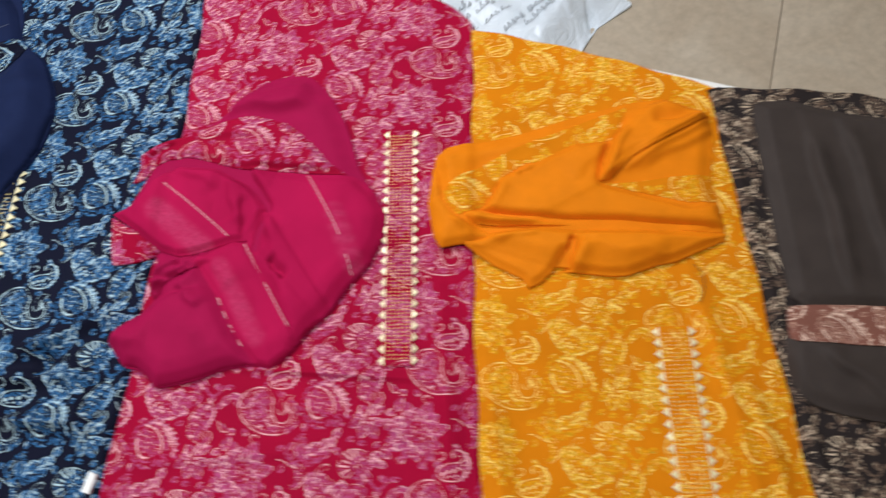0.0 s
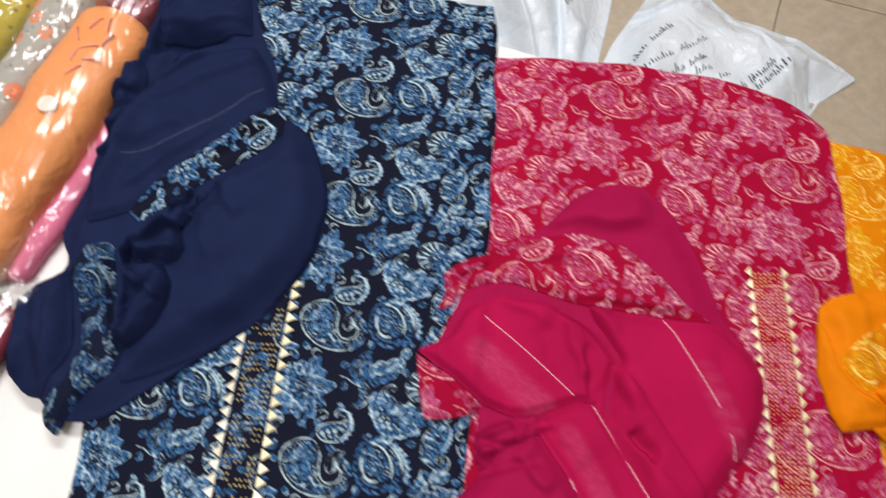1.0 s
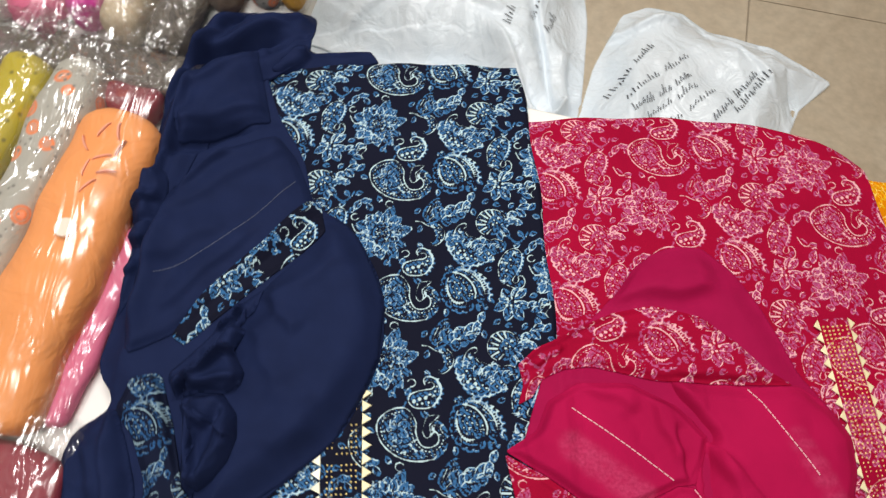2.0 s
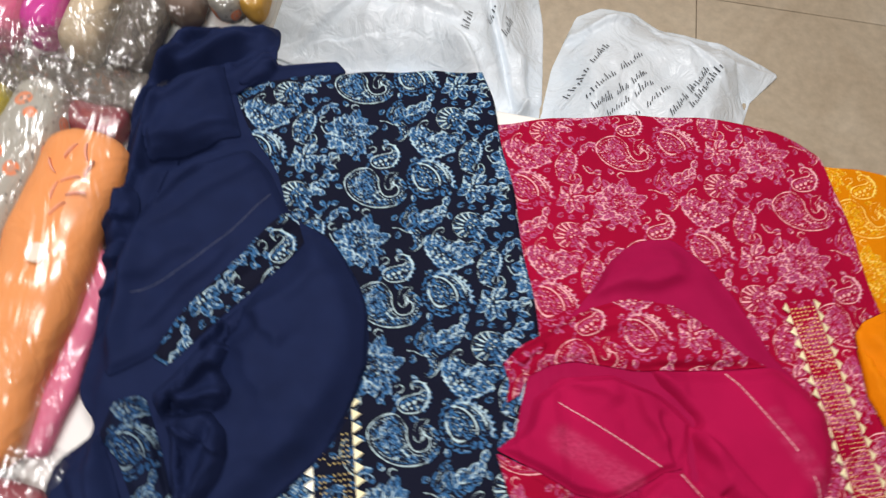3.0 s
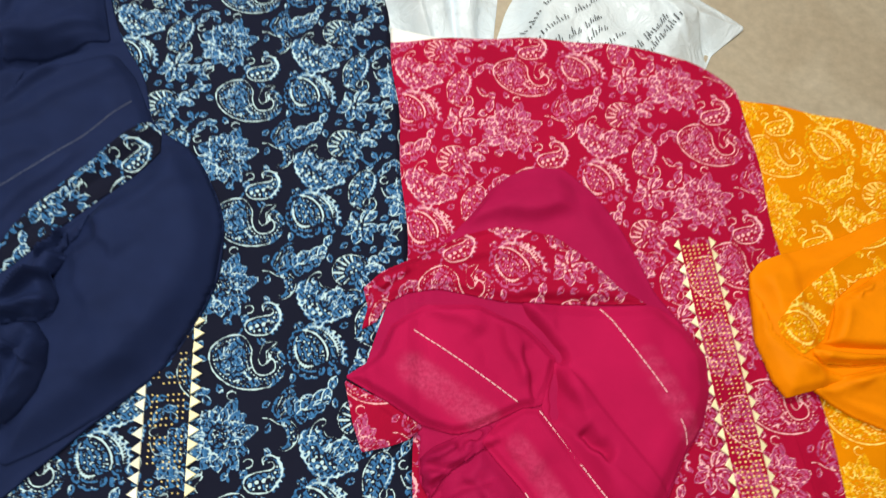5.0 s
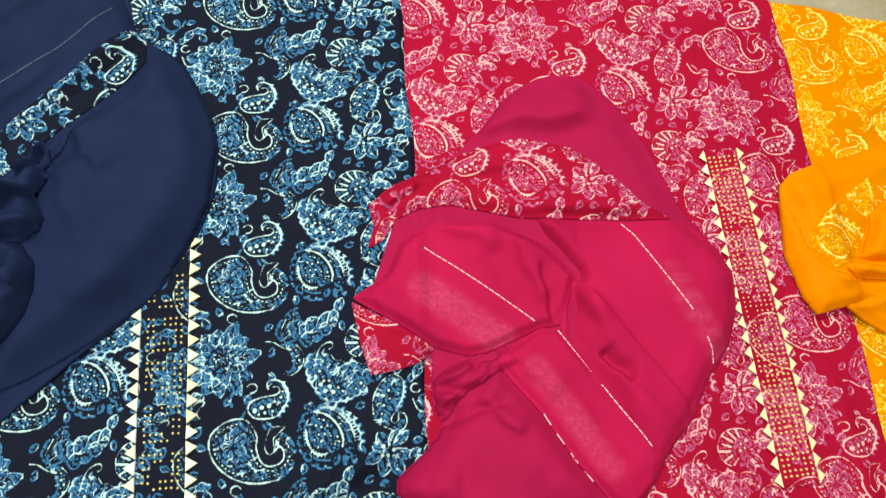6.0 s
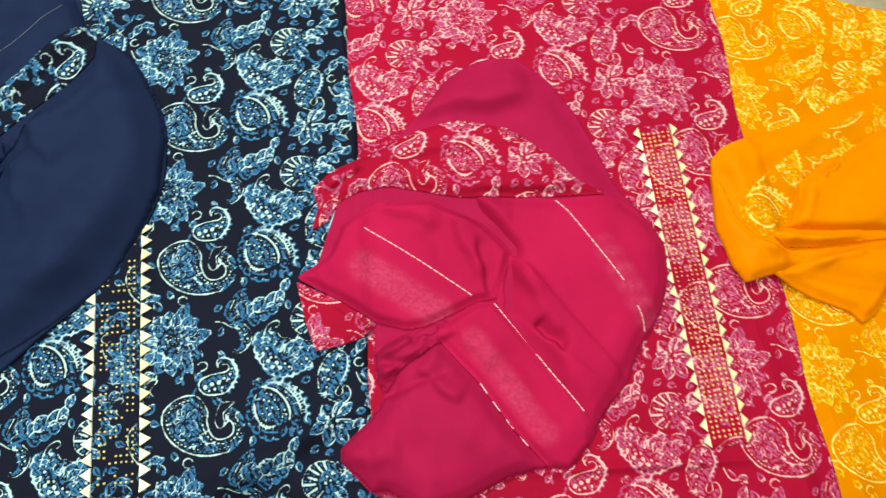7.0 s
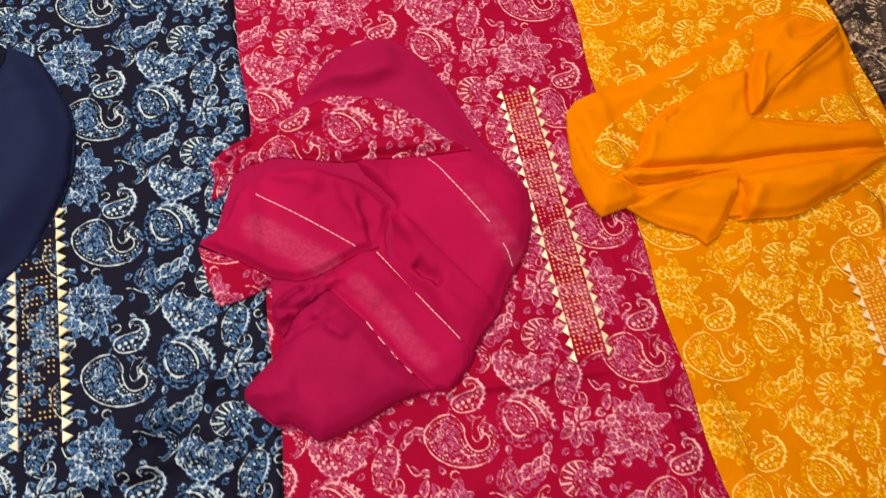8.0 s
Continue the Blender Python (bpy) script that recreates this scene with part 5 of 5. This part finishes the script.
sheet_part(yellow_scarf, "printed_border", yl_band, YELLOW_PRINT, 0.0014, Print((0.272, 0.945), 32, 70.0), "printed yellow border")
sheet_part(yellow_scarf, "printed_hem", yl_band_b, YELLOW_PRINT, 0.0014, Print((0.47, 0.90), 12, 70.0), "printed yellow border")
sheet_part(yellow_scarf, "front_fold", yl_front, YELLOW, 0.002)
sheet_part(yellow_scarf, "pointed_fold", yl_tip, YELLOW, 0.002)

stitch(yellow_scarf, [(0.598, 0.872), (0.612, 0.845), (0.598, 0.800)], [yl_low, FlatTop(0.004)], BROWN, "loose_thread", 0.0005, 0.02, 0.0)

# brown scarf
brown_scarf = thing("scarf", "dark brown chiffon scarf laid folded over the brown printed fabric", "scarf", "scarves", (0.83, 0.93, LIE))
br_main = Sheet([(0.680, 1.138), (0.73, 1.148), (0.82, 1.13), (0.95, 1.128), (1.04, 1.12), (1.06, 0.84), (0.90, 0.835), (0.722, 0.82), (0.700, 0.97)], [ON_CLOTH], 0.010, 0.02,
                folds=[(0.76, 1.06, 0.79, 0.88, 0.006, 0.012), (0.81, 1.08, 0.85, 0.87, 0.005, 0.012), (0.88, 1.12, 0.90, 0.9, 0.005, 0.014)], crumple=0.0016, scale=26, seed=61, cut=0.12)
br_low = Sheet([(0.712, 0.79), (0.90, 0.79), (1.06, 0.80), (1.06, 0.70), (0.90, 0.68), (0.83, 0.684), (0.775, 0.688), (0.738, 0.697), (0.715, 0.715), (0.708, 0.75)], [ON_CLOTH], 0.009, 0.02,
               folds=[(0.76, 0.76, 0.83, 0.71, 0.005, 0.012)], crumple=0.0018, scale=34, seed=62, cut=0.15)
br_band = Sheet([(0.716, 0.824), (0.80, 0.832), (0.88, 0.838), (1.06, 0.85), (1.06, 0.79), (0.88, 0.786), (0.80, 0.778), (0.716, 0.774)], [ON_CLOTH, br_main, br_low], 0.004, 0.01, seed=63, cut=0.1)
br_edge = Sheet([(0.622, 1.160), (0.640, 1.168), (0.672, 1.0), (0.722, 0.78), (0.790, 0.47), (0.772, 0.45), (0.706, 0.76), (0.655, 1.0)], [0.0055], 0.004, 0.008, gap=0.001, seed=64, cut=0.1)
edge_ob = sheet_part(brown_dress, "folded_edge", br_edge, BROWN_PRINT, 0.0018, BROWN_PR, "raised folded edge")
COPPER_PRINT = printed("copper_border_print", (0.22, 0.09, 0.065), (0.40, 0.22, 0.16), (0.78, 0.56, 0.44))
sheet_part(brown_scarf, "body", br_main, BROWN)
sheet_part(brown_scarf, "lower_fold", br_low, BROWN)
sheet_part(brown_scarf, "printed_border", br_band, COPPER_PRINT, 0.0014, Print((0.78, 0.80), 8, 70.0), "copper brown printed border")


# ---- parcels on the floor ----
def parcel(label, pts, below, puff, reach, seed, folds=()):
    c = np.mean(pts, 0)
    t = thing("parcel_bag", label, "parcel", "parcel bags", (c[0], c[1], FLOOR))
    sh = Sheet(pts, below, puff, reach, 0.004, folds, 0.0085, 10.0, seed, 0.06, creased=True)
    sheet_part(t, "bag", sh, POLY, 0.0035, skirt=0.006)
    return t, sh


bag_under, sh_under = parcel("flat pale white plastic parcel bag on the floor", [(-0.95, 1.42), (-0.30, 1.42), (-0.22, 1.80), (-0.36, 1.88), (-0.70, 1.90), (-0.95, 1.85)], [FLOOR], 0.045, 0.10, 71)
bag_left, sh_left = parcel("stuffed white plastic parcel bag with knotted corner and marker writing", [(-0.78, 1.90), (-0.60, 1.82), (-0.36, 1.76), (-0.20, 1.68), (-0.13, 1.60), (-0.06, 1.62), (-0.03, 1.72), (-0.01, 2.0), (-0.03, 2.35), (-0.76, 2.32), (-0.80, 2.0)],
                           [FLOOR, sh_under], 0.13, 0.16, 72, [(-0.12, 1.64, -0.25, 1.85, 0.02, 0.02), (-0.08, 1.65, -0.08, 1.85, 0.02, 0.02), (-0.55, 1.84, -0.30, 1.80, -0.012, 0.02), (-0.15, 1.66, -0.40, 1.80, 0.014, 0.012), (-0.10, 1.66, -0.16, 1.95, -0.012, 0.014), (-0.14, 1.62, -0.08, 1.70, 0.03, 0.012), (-0.50, 2.0, -0.25, 1.92, 0.012, 0.02), (-0.62, 1.90, -0.40, 2.05, 0.010, 0.015)])
bag_right, sh_right = parcel("white plastic parcel bag with marker writing on its face", [(0.004, 1.873), (0.08, 2.04), (0.15, 2.075), (0.24, 2.06), (0.305, 2.005), (0.457, 1.97), (0.478, 1.96), (0.605, 1.867), (0.512, 1.781), (0.477, 1.705), (0.42, 1.5), (0.1, 1.38), (-0.12, 1.45), (-0.04, 1.698)],
                             [FLOOR], 0.070, 0.12, 73, [(0.02, 1.95, 0.20, 1.99, 0.012, 0.02), (0.30, 1.98, 0.42, 1.80, 0.006, 0.012), (0.44, 1.95, 0.50, 1.75, -0.006, 0.012), (0.05, 1.90, 0.12, 1.60, 0.006, 0.03)])


def scrawl(owner, sheet, p, q, words, seed, height=0.021, pen=0.0012):
    """A line of marker writing from p to q as plain slanted bars, laid on the bag."""
    rng = random.Random(seed)
    p, q = Vector(p), Vector(q)
    along = (q - p).normalized()
    across = Vector((-along.y, along.x))
    length = (q - p).length
    cell = length / (sum(words) + len(words) - 1)
    u = 0.0
    for w in words:
        verts, faces = [], []

        def bar(a, b):
            d = (b - a).normalized()
            o = Vector((-d.y, d.x)) * pen
            r = [a - o, b - o, b + o, a + o]
            x, y = np.array([v.x for v in r]), np.array([v.y for v in r])
            z = sheet.height(x, y) + 0.003
            n0 = len(verts)
            verts.extend(zip(x, y, z))
            faces.append((n0, n0 + 1, n0 + 2, n0 + 3))

        for i in range(w):
            a = p + along * (u + cell * (i + 0.2)) + across * rng.uniform(-0.003, 0.003)
            h = height * rng.uniform(0.4, 1.0)
            lean = along * rng.uniform(0.001, 0.005)
            bar(a, a + across * h + lean * 2)
            bar(a + along * cell * 0.5, a + along * cell * 0.5 + across * h * 0.55 + lean)
        ob = part("marker_bar", mesh_from("marker_bar", verts, faces, False), INK, owner)
        ob.matrix_parent_inverse = Matrix.Translation(-owner.location)
        u += cell * (w + 1)


for k, (p, q, words) in enumerate((((0.030, 1.752), (0.040, 1.766), (1,)), ((0.046, 1.770), (0.135, 1.887), (4, 5)), ((0.064, 1.728), (0.223, 1.866), (6, 5)), ((0.081, 1.697), (0.222, 1.803), (5, 3, 4)),
                                   ((0.118, 1.689), (0.234, 1.776), (5, 4)), ((0.160, 1.665), (0.28, 1.77), (3, 5)), ((0.269, 1.683), (0.381, 1.821), (5, 6)), ((0.322, 1.707), (0.408, 1.822), (9,)))):
    scrawl(bag_right, sh_right, p, q, words, 5 + k)
for k, (p, q, words) in enumerate((((-0.224, 1.868), (-0.214, 1.925), (3,)), ((-0.165, 1.905), (-0.150, 1.960), (3,)), ((-0.125, 1.885), (-0.105, 1.955), (4,)))):
    scrawl(bag_left, sh_left, p, q, words, 25 + k)


# ---- packed fabrics in clear film ----
def roll_mesh(name, p, q, wide, high, z0, seed, swell=0.0, n=60, m=28, rough=0.0014, end=0.9, bend=0.0):
    """A flattened, slightly lumpy bundle from p to q, resting at z0."""
    p, q = np.array(p), np.array(q)
    e = q - p
    ln = np.hypot(*e)
    e = e / ln
    side = np.array([-e[1], e[0]])
    u, a = np.meshgrid(np.linspace(0, 1, n), np.linspace(0, math.tau, m, endpoint=False), indexing="ij")
    cap = np.clip(np.minimum(u, 1 - u) * ln / (0.35 * high), 0, 1)
    cap = (1 - (1 - cap) ** 2) ** 0.5 * end + (1 - end)
    ca, sa = np.sign(np.cos(a)) * np.abs(np.cos(a)) ** 0.8, np.sign(np.sin(a)) * np.abs(np.sin(a)) ** 0.8
    k = 1 + rough / wide * 8 * ripple(u * ln, a * 0.03, seed, 30, 3) + swell * np.sin(math.pi * u)
    off = wide / 2 * ca * cap * k
    z = z0 + high / 2 + high / 2 * sa * np.where(sa < 0, 1, k) * (0.25 + 0.75 * cap)
    mid = bend * np.sin(math.pi * u)
    x = p[0] + e[0] * u * ln + side[0] * (off + mid)
    y = p[1] + e[1] * u * ln + side[1] * (off + mid)
    v = np.stack([x, y, z], -1).reshape(-1, 3)
    i, j = np.meshgrid(np.arange(n - 1), np.arange(m), indexing="ij")
    jj = (j + 1) % m
    f = np.stack([i * m + j, i * m + jj, (i + 1) * m + jj, (i + 1) * m + j], -1).reshape(-1, 4)
    n0 = len(v)
    v = np.concatenate([v, v[:m].mean(0)[None], v[(n - 1) * m:].mean(0)[None]])
    j = np.arange(0, m, 2)
    f = np.concatenate([f, np.stack([np.full(m // 2, n0), (j + 2) % m, j + 1, j], 1), np.stack([np.full(m // 2, n0 + 1), (n - 1) * m + j, (n - 1) * m + j + 1, (n - 1) * m + (j + 2) % m], 1)])
    return mesh_from(name, v, f[:, ::-1])


def packed(label, p, q, wide, high, mat, z0=TOP, seed=0, over=0.05, bend=0.0, swell=0.0, film=None):
    t = thing("packed_fabric", label, "packed fabric", "packed fabrics", (*p, z0))
    inv = Matrix.Translation((-p[0], -p[1], -z0))
    ob = part("cloth_roll", roll_mesh("cloth_roll", p, q, wide, high, z0 + 0.002, seed, swell, bend=bend), mat, t)
    ob.matrix_parent_inverse = inv
    d = (np.array(q) - p) / np.hypot(*(np.array(q) - p))
    sleeve = roll_mesh("film_sleeve", np.array(p) - d * over, np.array(q) + d * over, wide + 0.016, high + 0.012, z0 + 0.0005, seed + 50, swell, 120, 56, 0.0016, 0.75, bend)
    ob = part("film_sleeve", sleeve, film or FILM, t, "crinkled clear plastic sleeve")
    ob.visible_shadow = False
    ob.matrix_parent_inverse = inv
    return t


def spotted(name, base, spot, scale, small=None):
    """Cloth with scattered printed or embroidered marks."""
    m, n, l, p = material(name)
    tc = n.new("ShaderNodeTexCoord")
    vo = n.new("ShaderNodeTexVoronoi")
    vo.inputs["Scale"].default_value = scale
    l.new(tc.outputs["Object"], vo.inputs["Vector"])
    r = ramp(n, [(0.10, [min(1, c * 1.1 + 0.12) for c in spot]), (0.17, spot), (0.21, [0.6 * a + 0.4 * b for a, b in zip(base, spot)]), (0.30, spot), (0.36, base)])
    l.new(vo.outputs["Distance"], r.inputs["Fac"])
    last = r.outputs["Color"]
    if small:
        v2 = n.new("ShaderNodeTexVoronoi")
        v2.inputs["Scale"].default_value = scale * 3.3
        l.new(tc.outputs["Object"], v2.inputs["Vector"])
        r2 = ramp(n, [(0.16, (1, 1, 1)), (0.24, (0, 0, 0))])
        l.new(v2.outputs["Distance"], r2.inputs["Fac"])
        mx = n.new("ShaderNodeMix")
        mx.data_type = "RGBA"
        l.new(r2.outputs["Color"], mx.inputs["Factor"])
        l.new(last, mx.inputs["A"])
        mx.inputs["B"].default_value = (*small, 1)
        last = mx.outputs["Result"]
    l.new(last, p.inputs["Base Color"])
    p.inputs["Roughness"].default_value = 0.7
    f = noise_node(n, l, 25, 4)
    b = bump(n, l, f.outputs["Fac"], 0.6, 0.006)
    l.new(b.outputs[0], p.inputs["Normal"])
    return m


ORANGE = plain("orange_cotton", (0.80, 0.30, 0.09), 0.7, vary=0.06, scale=12, crease=0.28)
ROSE = plain("rose_cotton", (0.62, 0.13, 0.24), 0.7, vary=0.06, scale=12, crease=0.28)
MAROON = plain("maroon_cotton", (0.26, 0.03, 0.05), 0.7, vary=0.1, scale=12, crease=0.28)
MAGENTA = plain("magenta_cotton", (0.60, 0.03, 0.30), 0.7, vary=0.06, scale=12, crease=0.28)
CREAM = plain("cream_cotton", (0.55, 0.44, 0.30), 0.7, vary=0.06, scale=12, crease=0.28)
MAUVE = plain("mauve_cotton", (0.45, 0.14, 0.27), 0.7, vary=0.1, scale=12, crease=0.28)
OLIVE = spotted("olive_yellow_eyelet_cotton", (0.46, 0.36, 0.02), (0.46, 0.36, 0.02), 20, (0.20, 0.16, 0.01))
GREY = spotted("grey_flower_cotton", (0.40, 0.38, 0.33), (0.80, 0.20, 0.05), 26, (0.20, 0.19, 0.17))
PALE_CLOTH = plain("off_white_cotton", (0.62, 0.58, 0.54), 0.7, vary=0.06, scale=12, crease=0.28)
AMBER = plain("amber_cotton", (0.62, 0.34, 0.04), 0.7, vary=0.06, scale=12, crease=0.28)
BROWN_COTTON = plain("brown_cotton", (0.15, 0.10, 0.075), 0.7, vary=0.1, scale=12, crease=0.28)
DARK = plain("grey_brown_cotton", (0.10, 0.085, 0.07), 0.7, vary=0.1, scale=12, crease=0.28)

orange_pack = packed("orange cotton fabric folded in a clear plastic sleeve, small button label", (-0.835, 0.83), (-0.764, 1.25), 0.108, 0.085, ORANGE, seed=1, over=0.04)
packed("rose pink cotton fabric in a clear plastic sleeve", (-0.785, 0.845), (-0.730, 1.10), 0.050, 0.030, ROSE, seed=2, over=0.006)
packed("grey cotton fabric printed with orange flowers in clear plastic", (-0.912, 0.90), (-0.838, 1.33), 0.068, 0.080, GREY, seed=3, film=SHINY, over=0.03)
packed("olive yellow eyelet fabric in a clear plastic sleeve", (-0.99, 0.92), (-0.915, 1.33), 0.072, 0.080, OLIVE, seed=4, film=SHINY, over=0.03)
packed("mauve cotton fabric in a clear plastic sleeve", (-1.07, 0.95), (-0.995, 1.33), 0.070, 0.075, MAUVE, seed=5, film=SHINY, over=0.03)
packed("dark maroon fabric end in a clear plastic sleeve", (-0.825, 1.300), (-0.742, 1.275), 0.050, 0.045, MAROON, seed=17, over=0.012)
packed("maroon fabric flat in a clear plastic bag", (-0.850, 0.57), (-0.802, 0.825), 0.150, 0.050, MAROON, seed=6, film=SHINY, over=0.045)
packed("magenta fabric in a clear plastic sleeve", (-0.885, 1.41), (-0.855, 1.74), 0.052, 0.07, MAGENTA, seed=7, film=SHINY, over=0.05)
packed("cream fabric with a red mark in clear plastic", (-0.820, 1.385), (-0.795, 1.72), 0.056, 0.07, CREAM, seed=8, film=SHINY, over=0.06)
packed("dark green brown fabric in a clear plastic sleeve", (-0.755, 1.37), (-0.700, 1.80), 0.066, 0.065, DARK, seed=9, film=SHINY, over=0.03)
packed("grey brown fabric in a clear plastic sleeve", (-0.690, 1.46), (-0.640, 1.84), 0.060, 0.06, BROWN_COTTON, seed=10, over=0.03)
packed("pale grey fabric in a clear plastic sleeve", (-0.632, 1.475), (-0.590, 1.85), 0.050, 0.06, GREY, seed=16, over=0.015, film=SHINY)
packed("amber yellow fabric in a clear plastic sleeve", (-0.588, 1.475), (-0.552, 1.85), 0.036, 0.055, AMBER, seed=15, over=0.01, film=SHINY)
packed("rose fabric in a clear plastic sleeve", (-0.955, 1.40), (-0.925, 1.74), 0.076, 0.07, ROSE, seed=11, over=0.05)
packed("white fabric in a clear plastic sleeve", (-1.035, 1.42), (-1.005, 1.76), 0.074, 0.07, PALE_CLOTH, seed=12, over=0.05)
packed("dark grey fabric laid across in clear plastic", (-1.02, 1.375), (-0.72, 1.335), 0.070, 0.035, DARK, seed=13, film=SHINY, over=0.03)
packed("olive yellow fabric folded in clear plastic", (-0.74, 0.395), (-0.47, 0.430), 0.085, 0.030, OLIVE, seed=14, over=0.02)
for k, (cx, mat, lab) in enumerate(((-0.80, OLIVE, "olive yellow"), (-0.73, DARK, "dark grey brown"))):
    packed(lab + " fabric pack in clear plastic on the floor", (cx - 0.05, 1.98), (cx, 2.38), 0.07, 0.10, mat, z0=FLOOR, seed=20 + k, over=0.04)
wrap = thing("plastic_wrap", "crumpled clear plastic wrap gathered over the fabric packs", "plastic wrap", place=(-0.80, 1.34, 0.06))
wrap_sheet = Sheet([(-1.04, 1.33), (-0.96, 1.43), (-0.88, 1.42), (-0.86, 1.36), (-0.88, 1.29), (-0.93, 1.30)], [0.055], 0.012, 0.03, crumple=0.014, scale=42, seed=81, creased=True, cut=0.1)
wrap_fold = Sheet([(-0.89, 1.41), (-0.80, 1.43), (-0.735, 1.47), (-0.70, 1.42), (-0.72, 1.30), (-0.745, 1.25), (-0.83, 1.27), (-0.89, 1.30)], [0.057], 0.014, 0.03, crumple=0.014, scale=45, seed=83, creased=True, cut=0.1)
sheet_part(wrap, "film", wrap_sheet, CRINKLE, 0.003, skirt=0.002).visible_shadow = False
sheet_part(wrap, "gathered_fold", wrap_fold, CRINKLE, 0.003, skirt=0.002).visible_shadow = False


TAG_AT = (-0.155, 0.487)


def flat_mark(owner, name, shape, z, mat, label=""):
    """A thin printed or pasted mark with a little body."""
    n = len(shape)
    v = [(x, y, z + 0.0012) for x, y in shape] + [(x, y, z - 0.004) for x, y in shape]
    bm = bmesh.new()
    vs = [bm.verts.new(c) for c in v]
    bm.faces.new(vs[:n])
    for k in range(n):
        bm.faces.new((vs[k], vs[n + k], vs[n + (k + 1) % n], vs[(k + 1) % n]))
    bmesh.ops.recalc_face_normals(bm, faces=bm.faces)
    ob = part(name, bm, mat, owner, label)
    ob.matrix_parent_inverse = Matrix.Translation(-owner.location)
    return ob


PALE = plain("pale_paper_label", (0.85, 0.74, 0.62), 0.4, vary=0.04)
PEACH = plain("peach_embroidery", (0.78, 0.33, 0.22), 0.6, vary=0.1)
tag = thing("cloth_tag", "small white cloth tag at the fabric edge", "tag", place=(*TAG_AT, 0.004))
flat_mark(tag, "tag_face", [(TAG_AT[0] - 0.006, TAG_AT[1] - 0.012), (TAG_AT[0] + 0.005, TAG_AT[1] - 0.014), (TAG_AT[0] + 0.007, TAG_AT[1] + 0.010), (TAG_AT[0] - 0.003, TAG_AT[1] + 0.013)], 0.011, SHEET)
flat_mark(orange_pack, "round_label", arc(-0.784, 1.068, 0.012, 0.012, 0, 348, 30), 0.0775, PALE, "round pale paper label")
for k, (x, y, a) in enumerate(((-0.772, 1.205, 60), (-0.752, 1.205, 100), (-0.765, 1.165, 20), (-0.780, 1.150, 80), (-0.755, 1.145, 10), (-0.772, 1.125, 50), (-0.790, 1.185, 120), (-0.745, 1.18, 70))):
    lens = np.concatenate([arc(0, 0, 0.012, 0.004, 0, 180, 8), arc(0, 0, 0.012, 0.0015, 180, 0, 8)[1:-1]])
    c, s = math.cos(math.radians(a)), math.sin(math.radians(a))
    flat_mark(orange_pack, "stitched_leaf", [(x + c * u - s * v, y + s * u + c * v) for u, v in lens], 0.0765, PEACH)

# ---- floor tiles ----
TILE, FLOOR_TURN = 0.60, -9.0
me = None
for i in range(-6, 6):
    for j in range(-6, 6):
        if me is None:
            bm = bmesh.new()
            box(bm, 0.0012, 0.0012, -0.012, TILE - 0.0012, TILE - 0.0012, 0.0, 0.001)
            me = bpy.data.meshes.new("tile")
            bm.to_mesh(me)
            bm.free()
            me.materials.append(STONE)
        m = pose(1.02, 2.04, FLOOR, 0, 0, FLOOR_TURN) @ pose(i * TILE, j * TILE, 0)
        if abs(m.translation.x) > 2.6 or not -1.9 < m.translation.y < 3.8:
            continue
        ob = part("tile", me, None, floor)
        ob.matrix_basis = m
